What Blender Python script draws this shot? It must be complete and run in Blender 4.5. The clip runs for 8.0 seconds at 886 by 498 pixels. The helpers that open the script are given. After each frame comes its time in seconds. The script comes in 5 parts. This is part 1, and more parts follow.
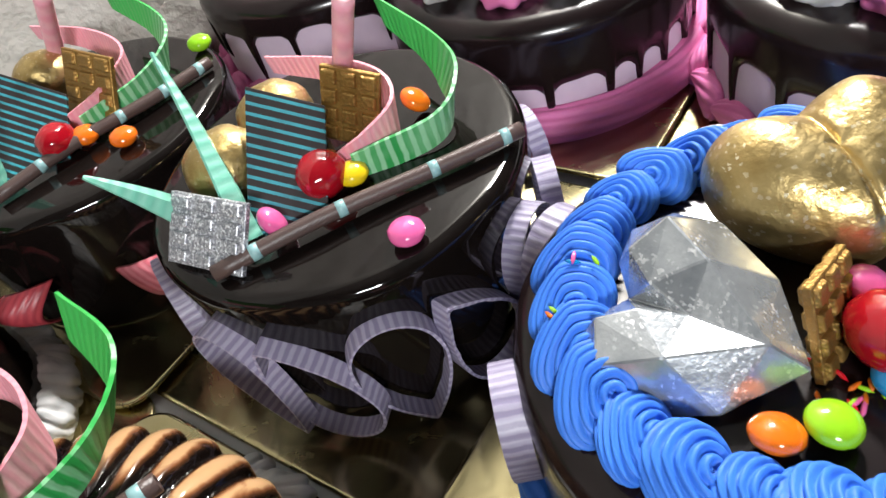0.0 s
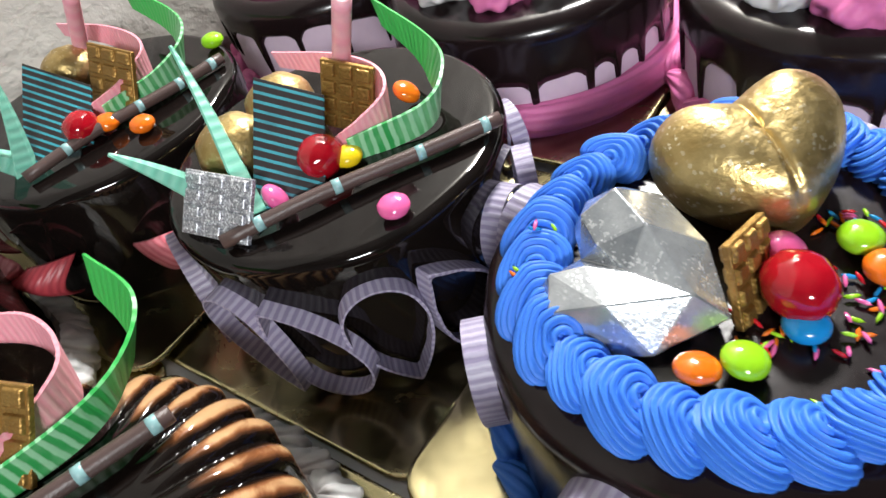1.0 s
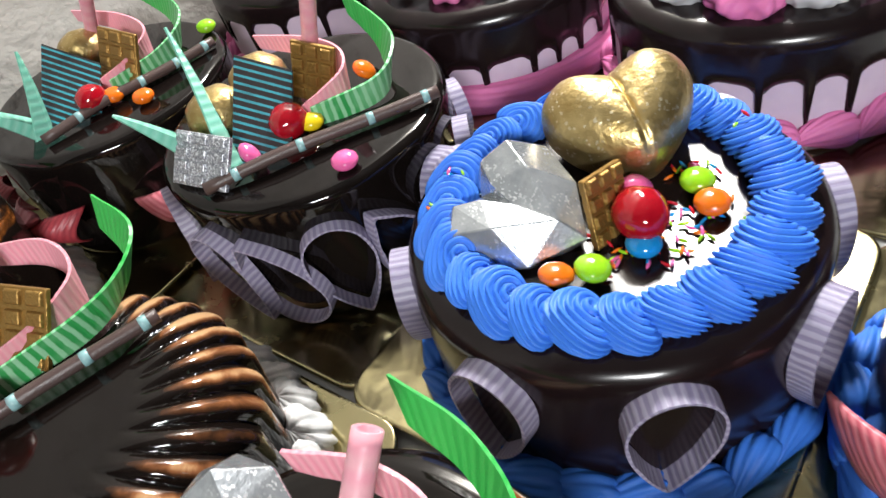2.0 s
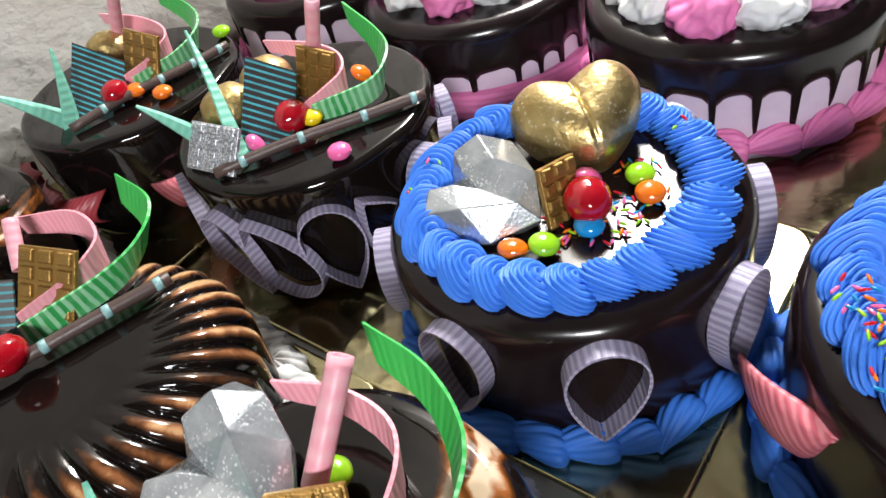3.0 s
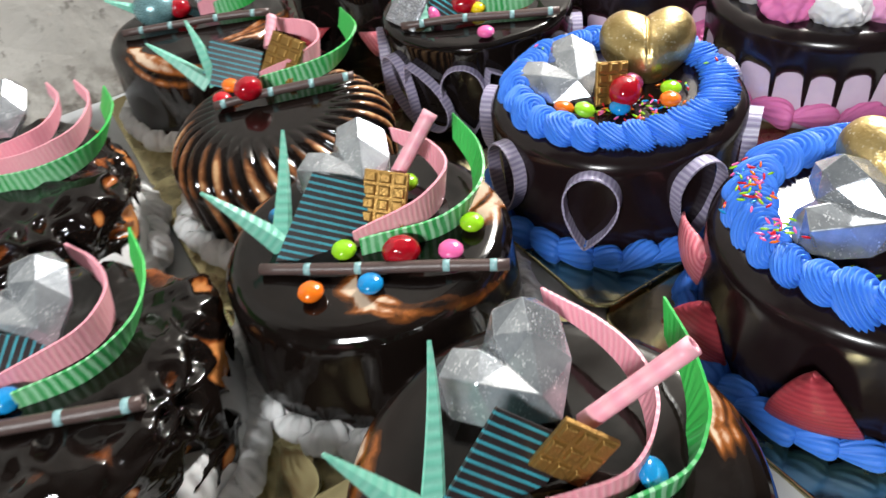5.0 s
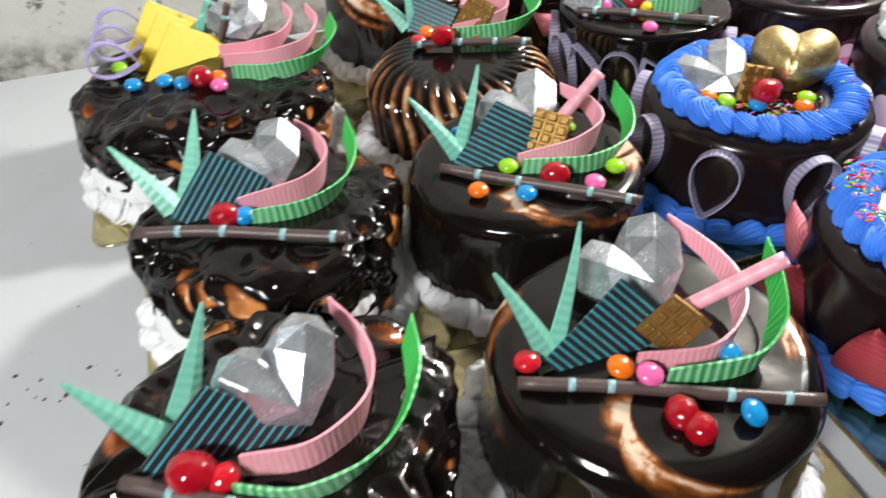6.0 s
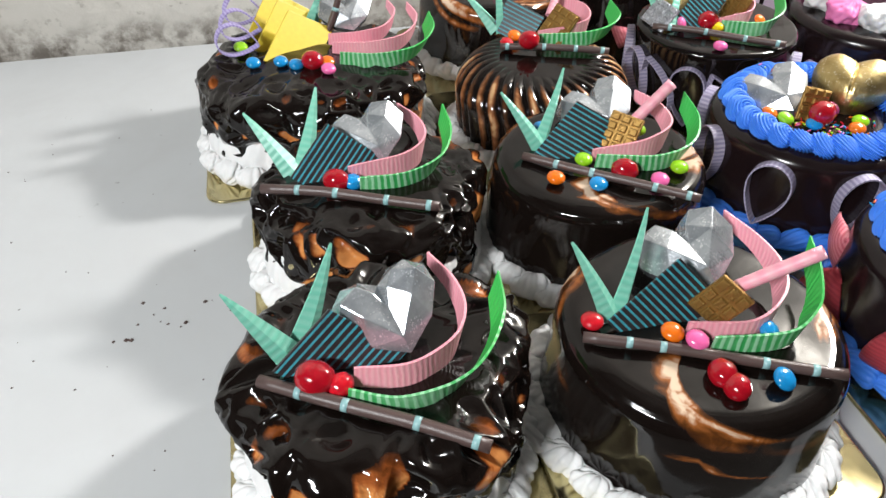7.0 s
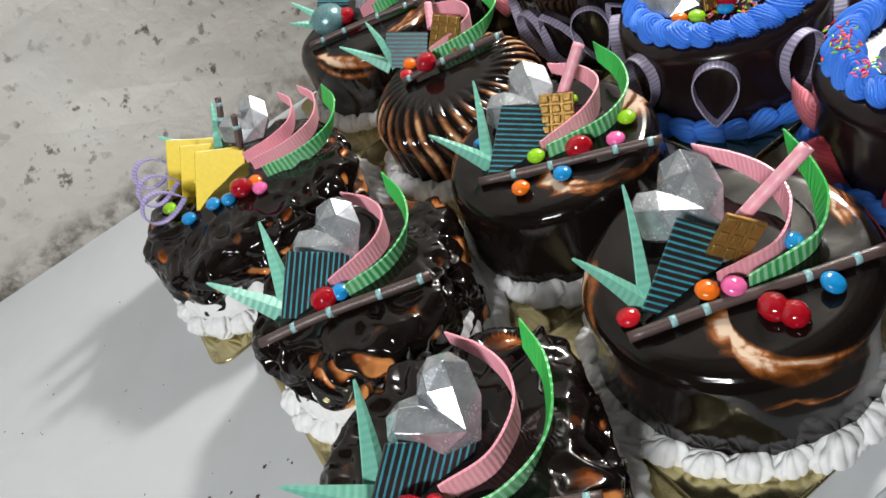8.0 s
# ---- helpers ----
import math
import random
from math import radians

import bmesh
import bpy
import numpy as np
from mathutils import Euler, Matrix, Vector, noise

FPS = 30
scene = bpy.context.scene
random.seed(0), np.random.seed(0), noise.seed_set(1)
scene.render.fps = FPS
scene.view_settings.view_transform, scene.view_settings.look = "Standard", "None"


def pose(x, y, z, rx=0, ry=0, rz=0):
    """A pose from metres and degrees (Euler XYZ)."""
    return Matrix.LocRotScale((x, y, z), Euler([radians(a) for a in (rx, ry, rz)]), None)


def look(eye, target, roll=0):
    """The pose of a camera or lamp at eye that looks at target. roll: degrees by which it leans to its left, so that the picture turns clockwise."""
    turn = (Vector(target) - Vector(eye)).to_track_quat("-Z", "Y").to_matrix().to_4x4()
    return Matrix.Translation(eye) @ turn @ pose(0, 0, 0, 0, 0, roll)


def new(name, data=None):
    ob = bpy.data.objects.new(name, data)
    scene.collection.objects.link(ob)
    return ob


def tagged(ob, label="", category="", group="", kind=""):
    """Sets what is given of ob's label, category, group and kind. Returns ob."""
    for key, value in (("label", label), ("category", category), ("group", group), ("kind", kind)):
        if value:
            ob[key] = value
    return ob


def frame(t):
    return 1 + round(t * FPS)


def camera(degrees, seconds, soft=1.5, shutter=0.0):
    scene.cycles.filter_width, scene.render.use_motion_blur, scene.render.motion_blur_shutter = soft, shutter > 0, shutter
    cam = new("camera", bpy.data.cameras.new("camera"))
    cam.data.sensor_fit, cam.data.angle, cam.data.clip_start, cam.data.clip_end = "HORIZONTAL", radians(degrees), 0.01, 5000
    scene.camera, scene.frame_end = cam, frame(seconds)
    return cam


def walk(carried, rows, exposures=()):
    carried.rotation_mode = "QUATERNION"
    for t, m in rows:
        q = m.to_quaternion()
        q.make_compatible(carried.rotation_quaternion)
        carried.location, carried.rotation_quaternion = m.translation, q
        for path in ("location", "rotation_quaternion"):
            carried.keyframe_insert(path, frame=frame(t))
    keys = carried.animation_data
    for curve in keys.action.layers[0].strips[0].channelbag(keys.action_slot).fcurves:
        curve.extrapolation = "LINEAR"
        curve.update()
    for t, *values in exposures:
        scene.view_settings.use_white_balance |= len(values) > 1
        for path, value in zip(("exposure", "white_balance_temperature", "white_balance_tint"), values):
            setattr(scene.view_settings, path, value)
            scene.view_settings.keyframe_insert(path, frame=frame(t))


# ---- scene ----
cam = camera(62.4, 8.0, 1.5, 0.4)
PATH = [
    (0, (0.077, 0.074, 0.245), (1.167, 1.016, -1.143), -19.0),
    (0.5, (0.068, 0.064, 0.248), (1.163, 1.011, -1.132), -18.8),
    (1, (0.056, 0.05, 0.255), (1.151, 1.012, -1.115), -18.5),
    (1.5, (0.04, 0.02, 0.265), (1.121, 1.013, -1.093), -18.7),
    (1.7, (0.033, 0.007, 0.268), (1.107, 0.989, -1.104), -18.6),
    (3, (-0.004, -0.043, 0.288), (1.092, 0.958, -1.051), -16.6),
    (3.5, (-0.016, -0.069, 0.293), (0.995, 1.016, -1.049), -16.3),
    (4, (-0.039, -0.112, 0.305), (0.84, 1.072, -1.046), -14.3),
    (4.2, (-0.049, -0.131, 0.306), (0.802, 1.075, -1.044), -12.9),
    (5.3, (-0.116, -0.222, 0.337), (0.597, 1.106, -0.977), -7.7),
    (5.5, (-0.131, -0.236, 0.343), (0.544, 1.12, -0.962), -5.6),
    (6, (-0.177, -0.271, 0.344), (0.39, 1.147, -0.947), -3.0),
    (6.5, (-0.21, -0.296, 0.353), (0.265, 1.152, -0.943), -2.5),
    (7, (-0.222, -0.319, 0.371), (0.241, 1.142, -0.914), -0.5),
    (7.5, (-0.219, -0.304, 0.377), (0.252, 1.146, -0.918), -6.1),
    (7.7, (-0.21, -0.293, 0.38), (0.29, 1.139, -0.924), -18.4),
    (7.8, (-0.203, -0.289, 0.387), (0.261, 1.148, -0.925), -25.3),
    (8, (-0.199, -0.287, 0.396), (0.261, 1.159, -0.906), -28.9),
]
walk(cam, [(t, look(eye, target, roll)) for t, eye, target, roll in PATH], ((0.0, 0.08), (4.0, 0.10), (5.5, 0.16), (7.0, 0.10), (7.5, -0.08), (8.0, -0.18)))


# ---- world, lamps ----
world = bpy.data.worlds.new("world")
scene.world = world
world.use_nodes = True
world.node_tree.nodes["Background"].inputs[0].default_value = (0.9, 0.95, 1.0, 1)
world.node_tree.nodes["Background"].inputs[1].default_value = 0.045


def area_lamp(name, eye, target, size, size_y, watts, colour):
    data = bpy.data.lights.new(name, "AREA")
    data.shape, data.size, data.size_y, data.energy, data.color = "RECTANGLE", size, size_y, watts, colour
    ob = new(name, data)
    ob.matrix_world = look(eye, target)
    return ob


LAMP_MAIN = (0.98, 0.29, 0.84)
LAMP_SIDE = (-1.25, -0.85, 1.12)
AIM = (0.0, 0.1, 0.05)
bulb = bpy.data.lights.new("lamp_main", "POINT")
bulb.energy, bulb.color, bulb.shadow_soft_size = 92, (1.0, 0.98, 0.95), 0.07
new("lamp_main", bulb).location = LAMP_MAIN
area_lamp("lamp_side", LAMP_SIDE, AIM, 0.5, 0.16, 37, (0.97, 0.99, 1.0))


# ---- materials ----
class Nodes:
    """A small wrapper to write node materials briefly."""

    def __init__(self, name):
        self.mat = bpy.data.materials.new(name)
        self.mat.use_nodes = True
        self.tree = self.mat.node_tree
        self.bsdf = self.tree.nodes["Principled BSDF"]

    def node(self, kind, **values):
        n = self.tree.nodes.new(kind)
        for key, value in values.items():
            if key == "op":
                n.operation = value
            elif key == "mode":
                n.data_type = value
        return n

    def put(self, socket, value):
        if isinstance(value, bpy.types.NodeSocket):
            self.tree.links.new(value, socket)
        elif isinstance(value, tuple) and len(value) == 3 and len(socket.default_value) == 4:
            socket.default_value = (*value, 1)
        else:
            socket.default_value = value

    def set(self, **values):
        names = dict(color="Base Color", rough="Roughness", metal="Metallic", coat="Coat Weight", coatrough="Coat Roughness",
                     sss="Subsurface Weight", ior="IOR", trans="Transmission Weight", normal="Normal", sheen="Sheen Weight")
        for key, value in values.items():
            self.put(self.bsdf.inputs[names[key]], value)
        return self

    def coords(self, kind="Object"):
        return self.node("ShaderNodeTexCoord").outputs[kind]

    def noise(self, scale, detail=3.0, rough=0.5, vector=None, distortion=0.0):
        n = self.node("ShaderNodeTexNoise")
        self.put(n.inputs["Vector"], vector if vector is not None else self.coords())
        n.inputs["Scale"].default_value, n.inputs["Detail"].default_value = scale, detail
        n.inputs["Roughness"].default_value, n.inputs["Distortion"].default_value = rough, distortion
        return n.outputs["Fac"]

    def voronoi(self, scale, out="Distance", vector=None):
        n = self.node("ShaderNodeTexVoronoi")
        self.put(n.inputs["Vector"], vector if vector is not None else self.coords())
        n.inputs["Scale"].default_value = scale
        return n.outputs[out]

    def math(self, op, a, b=0.0, c=0.0):
        n = self.node("ShaderNodeMath", op=op)
        for socket, value in zip(n.inputs, (a, b, c)):
            self.put(socket, value)
        return n.outputs[0]

    def ramp(self, fac, *stops):
        n = self.node("ShaderNodeValToRGB")
        self.put(n.inputs[0], fac)
        while len(n.color_ramp.elements) < len(stops):
            n.color_ramp.elements.new(0.5)
        for e, (at, colour) in zip(n.color_ramp.elements, stops):
            e.position, e.color = at, (*colour, 1) if isinstance(colour, tuple) else (colour, colour, colour, 1)
        return n.outputs[0]

    def mix(self, fac, a, b):
        n = self.node("ShaderNodeMix", mode="RGBA")
        self.put(n.inputs[0], fac)
        self.put(n.inputs[6], a)
        self.put(n.inputs[7], b)
        return n.outputs[2]

    def attribute(self, name):
        n = self.node("ShaderNodeAttribute")
        n.attribute_name = name
        return n.outputs["Fac"]

    def uv(self):
        n = self.node("ShaderNodeSeparateXYZ")
        self.put(n.inputs[0], self.coords("UV"))
        return n.outputs[0], n.outputs[1]

    def axis(self, n):
        s = self.node("ShaderNodeSeparateXYZ")
        self.put(s.inputs[0], self.coords())
        return s.outputs[n]

    def bump(self, height, strength=0.3, distance=0.001):
        n = self.node("ShaderNodeBump")
        self.put(n.inputs["Height"], height)
        n.inputs["Strength"].default_value, n.inputs["Distance"].default_value = strength, distance
        return n.outputs[0]


def glaze(name, rough, tone=(0.0038, 0.0027, 0.0024)):
    """Dark chocolate glaze with a faint waviness."""
    m = Nodes(name)
    big, fine = m.noise(38, 3), m.noise(420, 2)
    m.set(color=m.mix(big, tone, tuple(1.9 * v for v in tone)), rough=m.math("MULTIPLY_ADD", m.noise(90, 4), rough * 0.8, rough * 0.6), ior=1.43)
    m.set(normal=m.bump(m.math("MULTIPLY_ADD", fine, 0.05, big), 0.12, 0.002))
    return m.mat


def marbled(name, cream, caramel, rough=0.07, dark=(0.0052, 0.0034, 0.0028)):
    """Dark glaze through which cream shows where the attribute says so."""
    m = Nodes(name)
    streak = m.noise(70, 5, 0.6, distortion=1.2)
    fac = m.math("MULTIPLY", m.attribute("cream"), m.math("MULTIPLY_ADD", streak, 1.5, 0.22))
    m.set(color=m.ramp(fac, (0.0, dark), (0.20, tuple(1.6 * v for v in dark)), (0.36, tuple(0.30 * v for v in caramel)), (0.54, caramel), (0.78, cream)))
    m.set(rough=m.math("MULTIPLY_ADD", m.noise(120, 3), 0.08, rough - 0.02), ior=1.43, normal=m.bump(m.noise(60, 3), 0.1, 0.002))
    return m.mat


def cream_paint(name, colour, dark, rough=0.5):
    """Whipped cream, in one colour, a little uneven."""
    m = Nodes(name)
    n = m.noise(130, 4)
    m.set(color=m.mix(n, dark, colour), rough=rough, sss=0.12, ior=1.36, normal=m.bump(m.noise(900, 3), 0.15, 0.0006))
    m.bsdf.inputs["Subsurface Radius"].default_value = (0.004, 0.003, 0.003)
    return m.mat


def candy_coat(name, colour, rough=0.16):
    m = Nodes(name)
    n = m.noise(260, 3)
    m.set(color=m.mix(n, tuple(0.8 * v for v in colour), colour), rough=m.math("MULTIPLY_ADD", n, 0.1, rough - 0.05), coat=0.5, coatrough=0.08,
          normal=m.bump(m.noise(500, 2), 0.06, 0.0005))
    return m.mat


def striped(name, light, dark, freq, share=0.5, soft=0.12, rough=0.42, blur=0.35, tip=None):
    """Sugar ribbon with cross stripes along its length (the first texture coordinate, in metres)."""
    m = Nodes(name)
    u, v = m.uv()
    wob = m.math("MULTIPLY_ADD", m.noise(160, 2), 0.0016, u)
    wave = m.math("MULTIPLY_ADD", m.math("SINE", m.math("MULTIPLY", wob, freq * 2 * math.pi)), 0.5, 0.5)
    fac = m.ramp(wave, (share - soft, 0.0), (share + soft, 1.0))
    fade = m.math("MULTIPLY", fac, m.ramp(m.noise(55, 3), (blur - 0.15, 0.25), (blur + 0.2, 1.0)))
    tint = m.mix(m.noise(420, 3), light, tuple(0.86 * c for c in light))
    col = m.mix(fade, tint, dark)
    if tip:
        col = m.mix(m.ramp(m.math("MULTIPLY_ADD", m.noise(140, 2), 0.012, u), (0.052, 0.0), (0.080, 1.0)), tip, col)
    m.set(color=col, rough=rough, sss=0.06, normal=m.bump(m.math("ADD", wave, m.math("MULTIPLY", m.noise(1100, 2), 0.3)), 0.35, 0.0005))
    m.bsdf.inputs["Subsurface Radius"].default_value = (0.002, 0.0015, 0.0015)
    return m.mat


def printed_plaque():
    """Dark chocolate with printed turquoise lines of uneven strength."""
    m = Nodes("printed_chocolate")
    y = m.axis(1)
    ph = m.math("FRACT", m.math("MULTIPLY", y, 270.0))
    line = m.math("MULTIPLY", m.math("GREATER_THAN", ph, 0.38), m.math("LESS_THAN", ph, 0.71))
    worn = m.ramp(m.noise(90, 4), (0.3, 0.62), (0.55, 1.0))
    m.set(color=m.mix(m.math("MULTIPLY", line, worn), m.mix(m.noise(200, 3), (0.012, 0.010, 0.012), (0.022, 0.017, 0.017)), (0.035, 0.27, 0.33)),
          rough=m.math("MULTIPLY_ADD", line, 0.1, 0.42), normal=m.bump(line, 0.25, 0.0003))
    return m.mat


def foil(name, low, high, rough, grit, metal=1.0, strength=0.5):
    m = Nodes(name)
    n, g = m.noise(60, 4), m.voronoi(grit)
    m.set(color=m.mix(n, low, high), metal=metal, rough=m.math("MULTIPLY_ADD", m.noise(grit * 0.6, 3), 0.25, rough - 0.1),
          normal=m.bump(m.math("ADD", g, m.math("MULTIPLY", m.noise(grit * 0.1, 3), 0.5)), strength, 0.0005))
    return m.mat


def gold_card():
    """Mirror-gold foil on card, softly creased and smeared."""
    m = Nodes("gold_board")
    smear = m.ramp(m.noise(26, 5, 0.65, distortion=0.8), (0.45, 0.0), (0.75, 1.0))
    crease = m.noise(20, 2, 0.4, distortion=2.2)
    m.set(color=m.mix(m.noise(60, 4), (0.50, 0.43, 0.22), (0.62, 0.55, 0.32)), metal=1.0, rough=m.math("MULTIPLY_ADD", smear, 0.20, 0.17),
          normal=m.bump(m.math("ADD", crease, m.math("MULTIPLY", m.noise(160, 3), 0.05)), 0.22, 0.003))
    return m.mat


def gold_dust():
    """Gold lustre dust over chocolate, with brighter flecks."""
    m = Nodes("gold_dust")
    fleck = m.math("MULTIPLY", m.ramp(m.voronoi(950, "Color"), (0.0, 0.0), (0.80, 0.0), (0.86, 1.0)), m.ramp(m.noise(70, 3), (0.40, 0.15), (0.62, 1.0)))
    base = m.mix(m.ramp(m.noise(55, 5, 0.6), (0.3, 0.0), (0.7, 1.0)), (0.40, 0.27, 0.09), (0.74, 0.57, 0.27))
    m.set(color=m.mix(fleck, base, (0.98, 0.90, 0.66)), metal=0.95, rough=m.math("MULTIPLY_ADD", m.noise(300, 3), 0.30, 0.22),
          normal=m.bump(m.math("ADD", m.noise(420, 4), m.math("MULTIPLY", m.noise(60, 3), 1.2)), 0.42, 0.0009))
    return m.mat


def glitter():
    """Silver glitter: a dark ground with flakes that each lie their own way."""
    m = Nodes("silver_glitter")
    n = m.node("ShaderNodeTexVoronoi")
    m.put(n.inputs["Vector"], m.coords())
    n.inputs["Scale"].default_value = 1500
    grey = m.math("MULTIPLY", n.outputs["Color"], 1.0)
    m.set(color=m.ramp(grey, (0.25, (0.26, 0.27, 0.30)), (0.6, (0.46, 0.47, 0.51)), (0.8, (0.90, 0.92, 0.96))), metal=0.6, rough=0.42, normal=m.bump(grey, 1.0, 0.0012))
    return m.mat


def gem_sugar():
    m = Nodes("silver_sugar")
    spark = m.math("MULTIPLY", m.ramp(m.voronoi(1300, "Color"), (0.0, 0.0), (0.74, 0.0), (0.80, 1.0)), m.ramp(m.noise(90, 3), (0.45, 0.0), (0.60, 1.0)))
    base = m.mix(m.ramp(m.noise(60, 5, 0.65), (0.30, 0.0), (0.70, 1.0)), (0.29, 0.315, 0.34), (0.58, 0.61, 0.64))
    m.set(color=m.mix(spark, base, (0.95, 0.97, 1.0)), metal=0.72, rough=m.math("MULTIPLY_ADD", m.noise(70, 3), 0.16, 0.14),
          normal=m.bump(m.noise(700, 3), 0.2, 0.0005), coat=0.3)
    return m.mat


def table_white():
    m = Nodes("white_table_top")
    n = m.noise(3.5, 5, 0.55)
    spots = m.ramp(m.noise(55, 3, 0.6), (0.0, 0.0), (0.71, 0.0), (0.76, 1.0))
    rare = m.ramp(m.noise(4.2, 2), (0.0, 0.0), (0.56, 0.0), (0.66, 1.0))
    speck = m.math("MULTIPLY", spots, rare)
    smear = m.ramp(m.noise(14, 5, 0.6, distortion=0.6), (0.42, 0.0), (0.75, 0.45))
    col = m.mix(smear, m.mix(n, (0.42, 0.435, 0.445), (0.50, 0.515, 0.525)), (0.42, 0.425, 0.43))
    m.set(color=m.mix(m.math("MULTIPLY", speck, 0.85), col, (0.06, 0.055, 0.05)), rough=m.math("MULTIPLY_ADD", smear, 0.3, 0.28), ior=1.45,
          normal=m.bump(m.noise(25, 3), 0.05, 0.002))
    return m.mat


def plaster():
    m = Nodes("stained_plaster")
    big, mid, fine = m.noise(3.2, 5, 0.55), m.noise(12, 5, 0.6, distortion=0.6), m.noise(54, 5, 0.62)
    base = m.mix(m.ramp(big, (0.35, 0.0), (0.65, 1.0)), (0.41, 0.385, 0.345), (0.58, 0.562, 0.522))
    base = m.mix(m.ramp(mid, (0.40, 0.0), (0.68, 0.7)), base, (0.49, 0.467, 0.427))
    patch = m.ramp(m.noise(7.5, 4, 0.6, distortion=0.8), (0.50, 0.0), (0.62, 1.0))
    specks = m.ramp(fine, (0.58, 0.0), (0.64, 0.95))
    dark = m.math("MULTIPLY", specks, m.math("MULTIPLY_ADD", patch, 0.7, 0.30))
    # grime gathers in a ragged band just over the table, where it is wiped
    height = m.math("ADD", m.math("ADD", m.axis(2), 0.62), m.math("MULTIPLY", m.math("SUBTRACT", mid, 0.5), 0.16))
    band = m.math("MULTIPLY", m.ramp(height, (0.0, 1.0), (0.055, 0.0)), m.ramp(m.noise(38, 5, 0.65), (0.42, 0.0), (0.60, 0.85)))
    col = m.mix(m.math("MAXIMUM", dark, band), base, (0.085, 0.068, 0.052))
    m.set(color=col, rough=0.85, normal=m.bump(m.math("ADD", fine, m.math("MULTIPLY", mid, 2.0)), 0.4, 0.004))
    return m.mat


def plain(name, colour, rough=0.8, scale=6.0):
    m = Nodes(name)
    m.set(color=m.mix(m.noise(scale, 4), tuple(0.8 * v for v in colour), colour), rough=rough, normal=m.bump(m.noise(scale * 12, 3), 0.15, 0.002))
    return m.mat


GLAZE = glaze("mirror_glaze", 0.06)
GANACHE = glaze("satin_ganache", 0.20, (0.0066, 0.0036, 0.0039))
MARBLE = marbled("marbled_glaze", (0.57, 0.43, 0.31), (0.25, 0.080, 0.02))
RIPPLE = marbled("rippled_glaze", (0.50, 0.20, 0.06), (0.26, 0.070, 0.017), 0.05)
FLUTE = marbled("fluted_glaze", (0.50, 0.30, 0.15), (0.22, 0.085, 0.034), 0.06)
BLUE = cream_paint("blue_cream", (0.050, 0.205, 0.72), (0.036, 0.16, 0.62), 0.5)
WHITE = cream_paint("white_cream", (0.74, 0.74, 0.735), (0.64, 0.64, 0.64))
LILAC = cream_paint("lilac_white_cream", (0.62, 0.50, 0.60), (0.52, 0.40, 0.52))
TOFFEE = cream_paint("toffee_cream", (0.55, 0.36, 0.22), (0.44, 0.27, 0.15))
PINKC = cream_paint("pink_cream", (0.72, 0.20, 0.42), (0.62, 0.15, 0.36))
PINKLIGHT = cream_paint("pale_pink_cream", (0.78, 0.36, 0.56), (0.70, 0.28, 0.50))
CANDY = dict(red=candy_coat("red_sugar", (0.52, 0.008, 0.018), 0.1), orange=candy_coat("orange_sugar", (0.80, 0.16, 0.008)),
             yellow=candy_coat("yellow_sugar", (0.82, 0.58, 0.012)), green=candy_coat("lime_sugar", (0.28, 0.60, 0.015)),
             blue=candy_coat("sky_blue_sugar", (0.008, 0.24, 0.56)), pink=candy_coat("pink_sugar", (0.80, 0.13, 0.36)))
PINKRIB = striped("pink_ribbon", (0.80, 0.36, 0.42), (0.73, 0.27, 0.34), 330, 0.5, 0.3)
GREENRIB = striped("green_ribbon", (0.29, 0.60, 0.35), (0.03, 0.30, 0.075), 230, 0.45, 0.16, tip=(0.028, 0.40, 0.065))
SPIKEMAT = striped("mint_shard", (0.22, 0.54, 0.42), (0.15, 0.47, 0.35), 210, 0.5, 0.3)
LOOPMAT = striped("lavender_ribbon", (0.40, 0.37, 0.49), (0.24, 0.21, 0.32), 300, 0.5, 0.2, 0.4, 0.2)
LOOPVIOLET = striped("violet_ribbon", (0.46, 0.40, 0.66), (0.28, 0.22, 0.48), 330, 0.5, 0.3)
PETALRED = striped("red_petal", (0.42, 0.05, 0.065), (0.30, 0.03, 0.045), 300, 0.5, 0.3)
PETALPINK = striped("rose_petal", (0.72, 0.24, 0.28), (0.52, 0.10, 0.14), 260, 0.5, 0.3)
STRAW = striped("pink_straw", (0.84, 0.42, 0.48), (0.78, 0.32, 0.40), 150, 0.5, 0.4)
YELLOWCH = candy_coat("yellow_chocolate", (0.72, 0.55, 0.05), 0.4)
PRINT = printed_plaque()
STICK = plain("chocolate_stick", (0.085, 0.055, 0.050), 0.36, 120)
BAND = candy_coat("turquoise_band", (0.26, 0.46, 0.47), 0.45)
GOLD = gold_dust()
WAFER = foil("gold_brushed_chocolate", (0.20, 0.10, 0.024), (0.42, 0.26, 0.075), 0.42, 900, 0.75, 0.5)
SILVERW = glitter()
GEM = gem_sugar()
BALL = foil("teal_pearl", (0.10, 0.22, 0.24), (0.22, 0.38, 0.40), 0.25, 1200, 0.4, 0.15)
BOARD = gold_card()
TABLE, PLASTER = table_white(), plaster()
CEILING, FLOOR, WALLPAINT = plain("ceiling_paint", (0.15, 0.15, 0.147)), plain("cement_floor", (0.14, 0.135, 0.125)), plain("wall_paint", (0.075, 0.073, 0.07))
HOUSING = plain("lamp_housing", (0.7, 0.7, 0.7), 0.5)


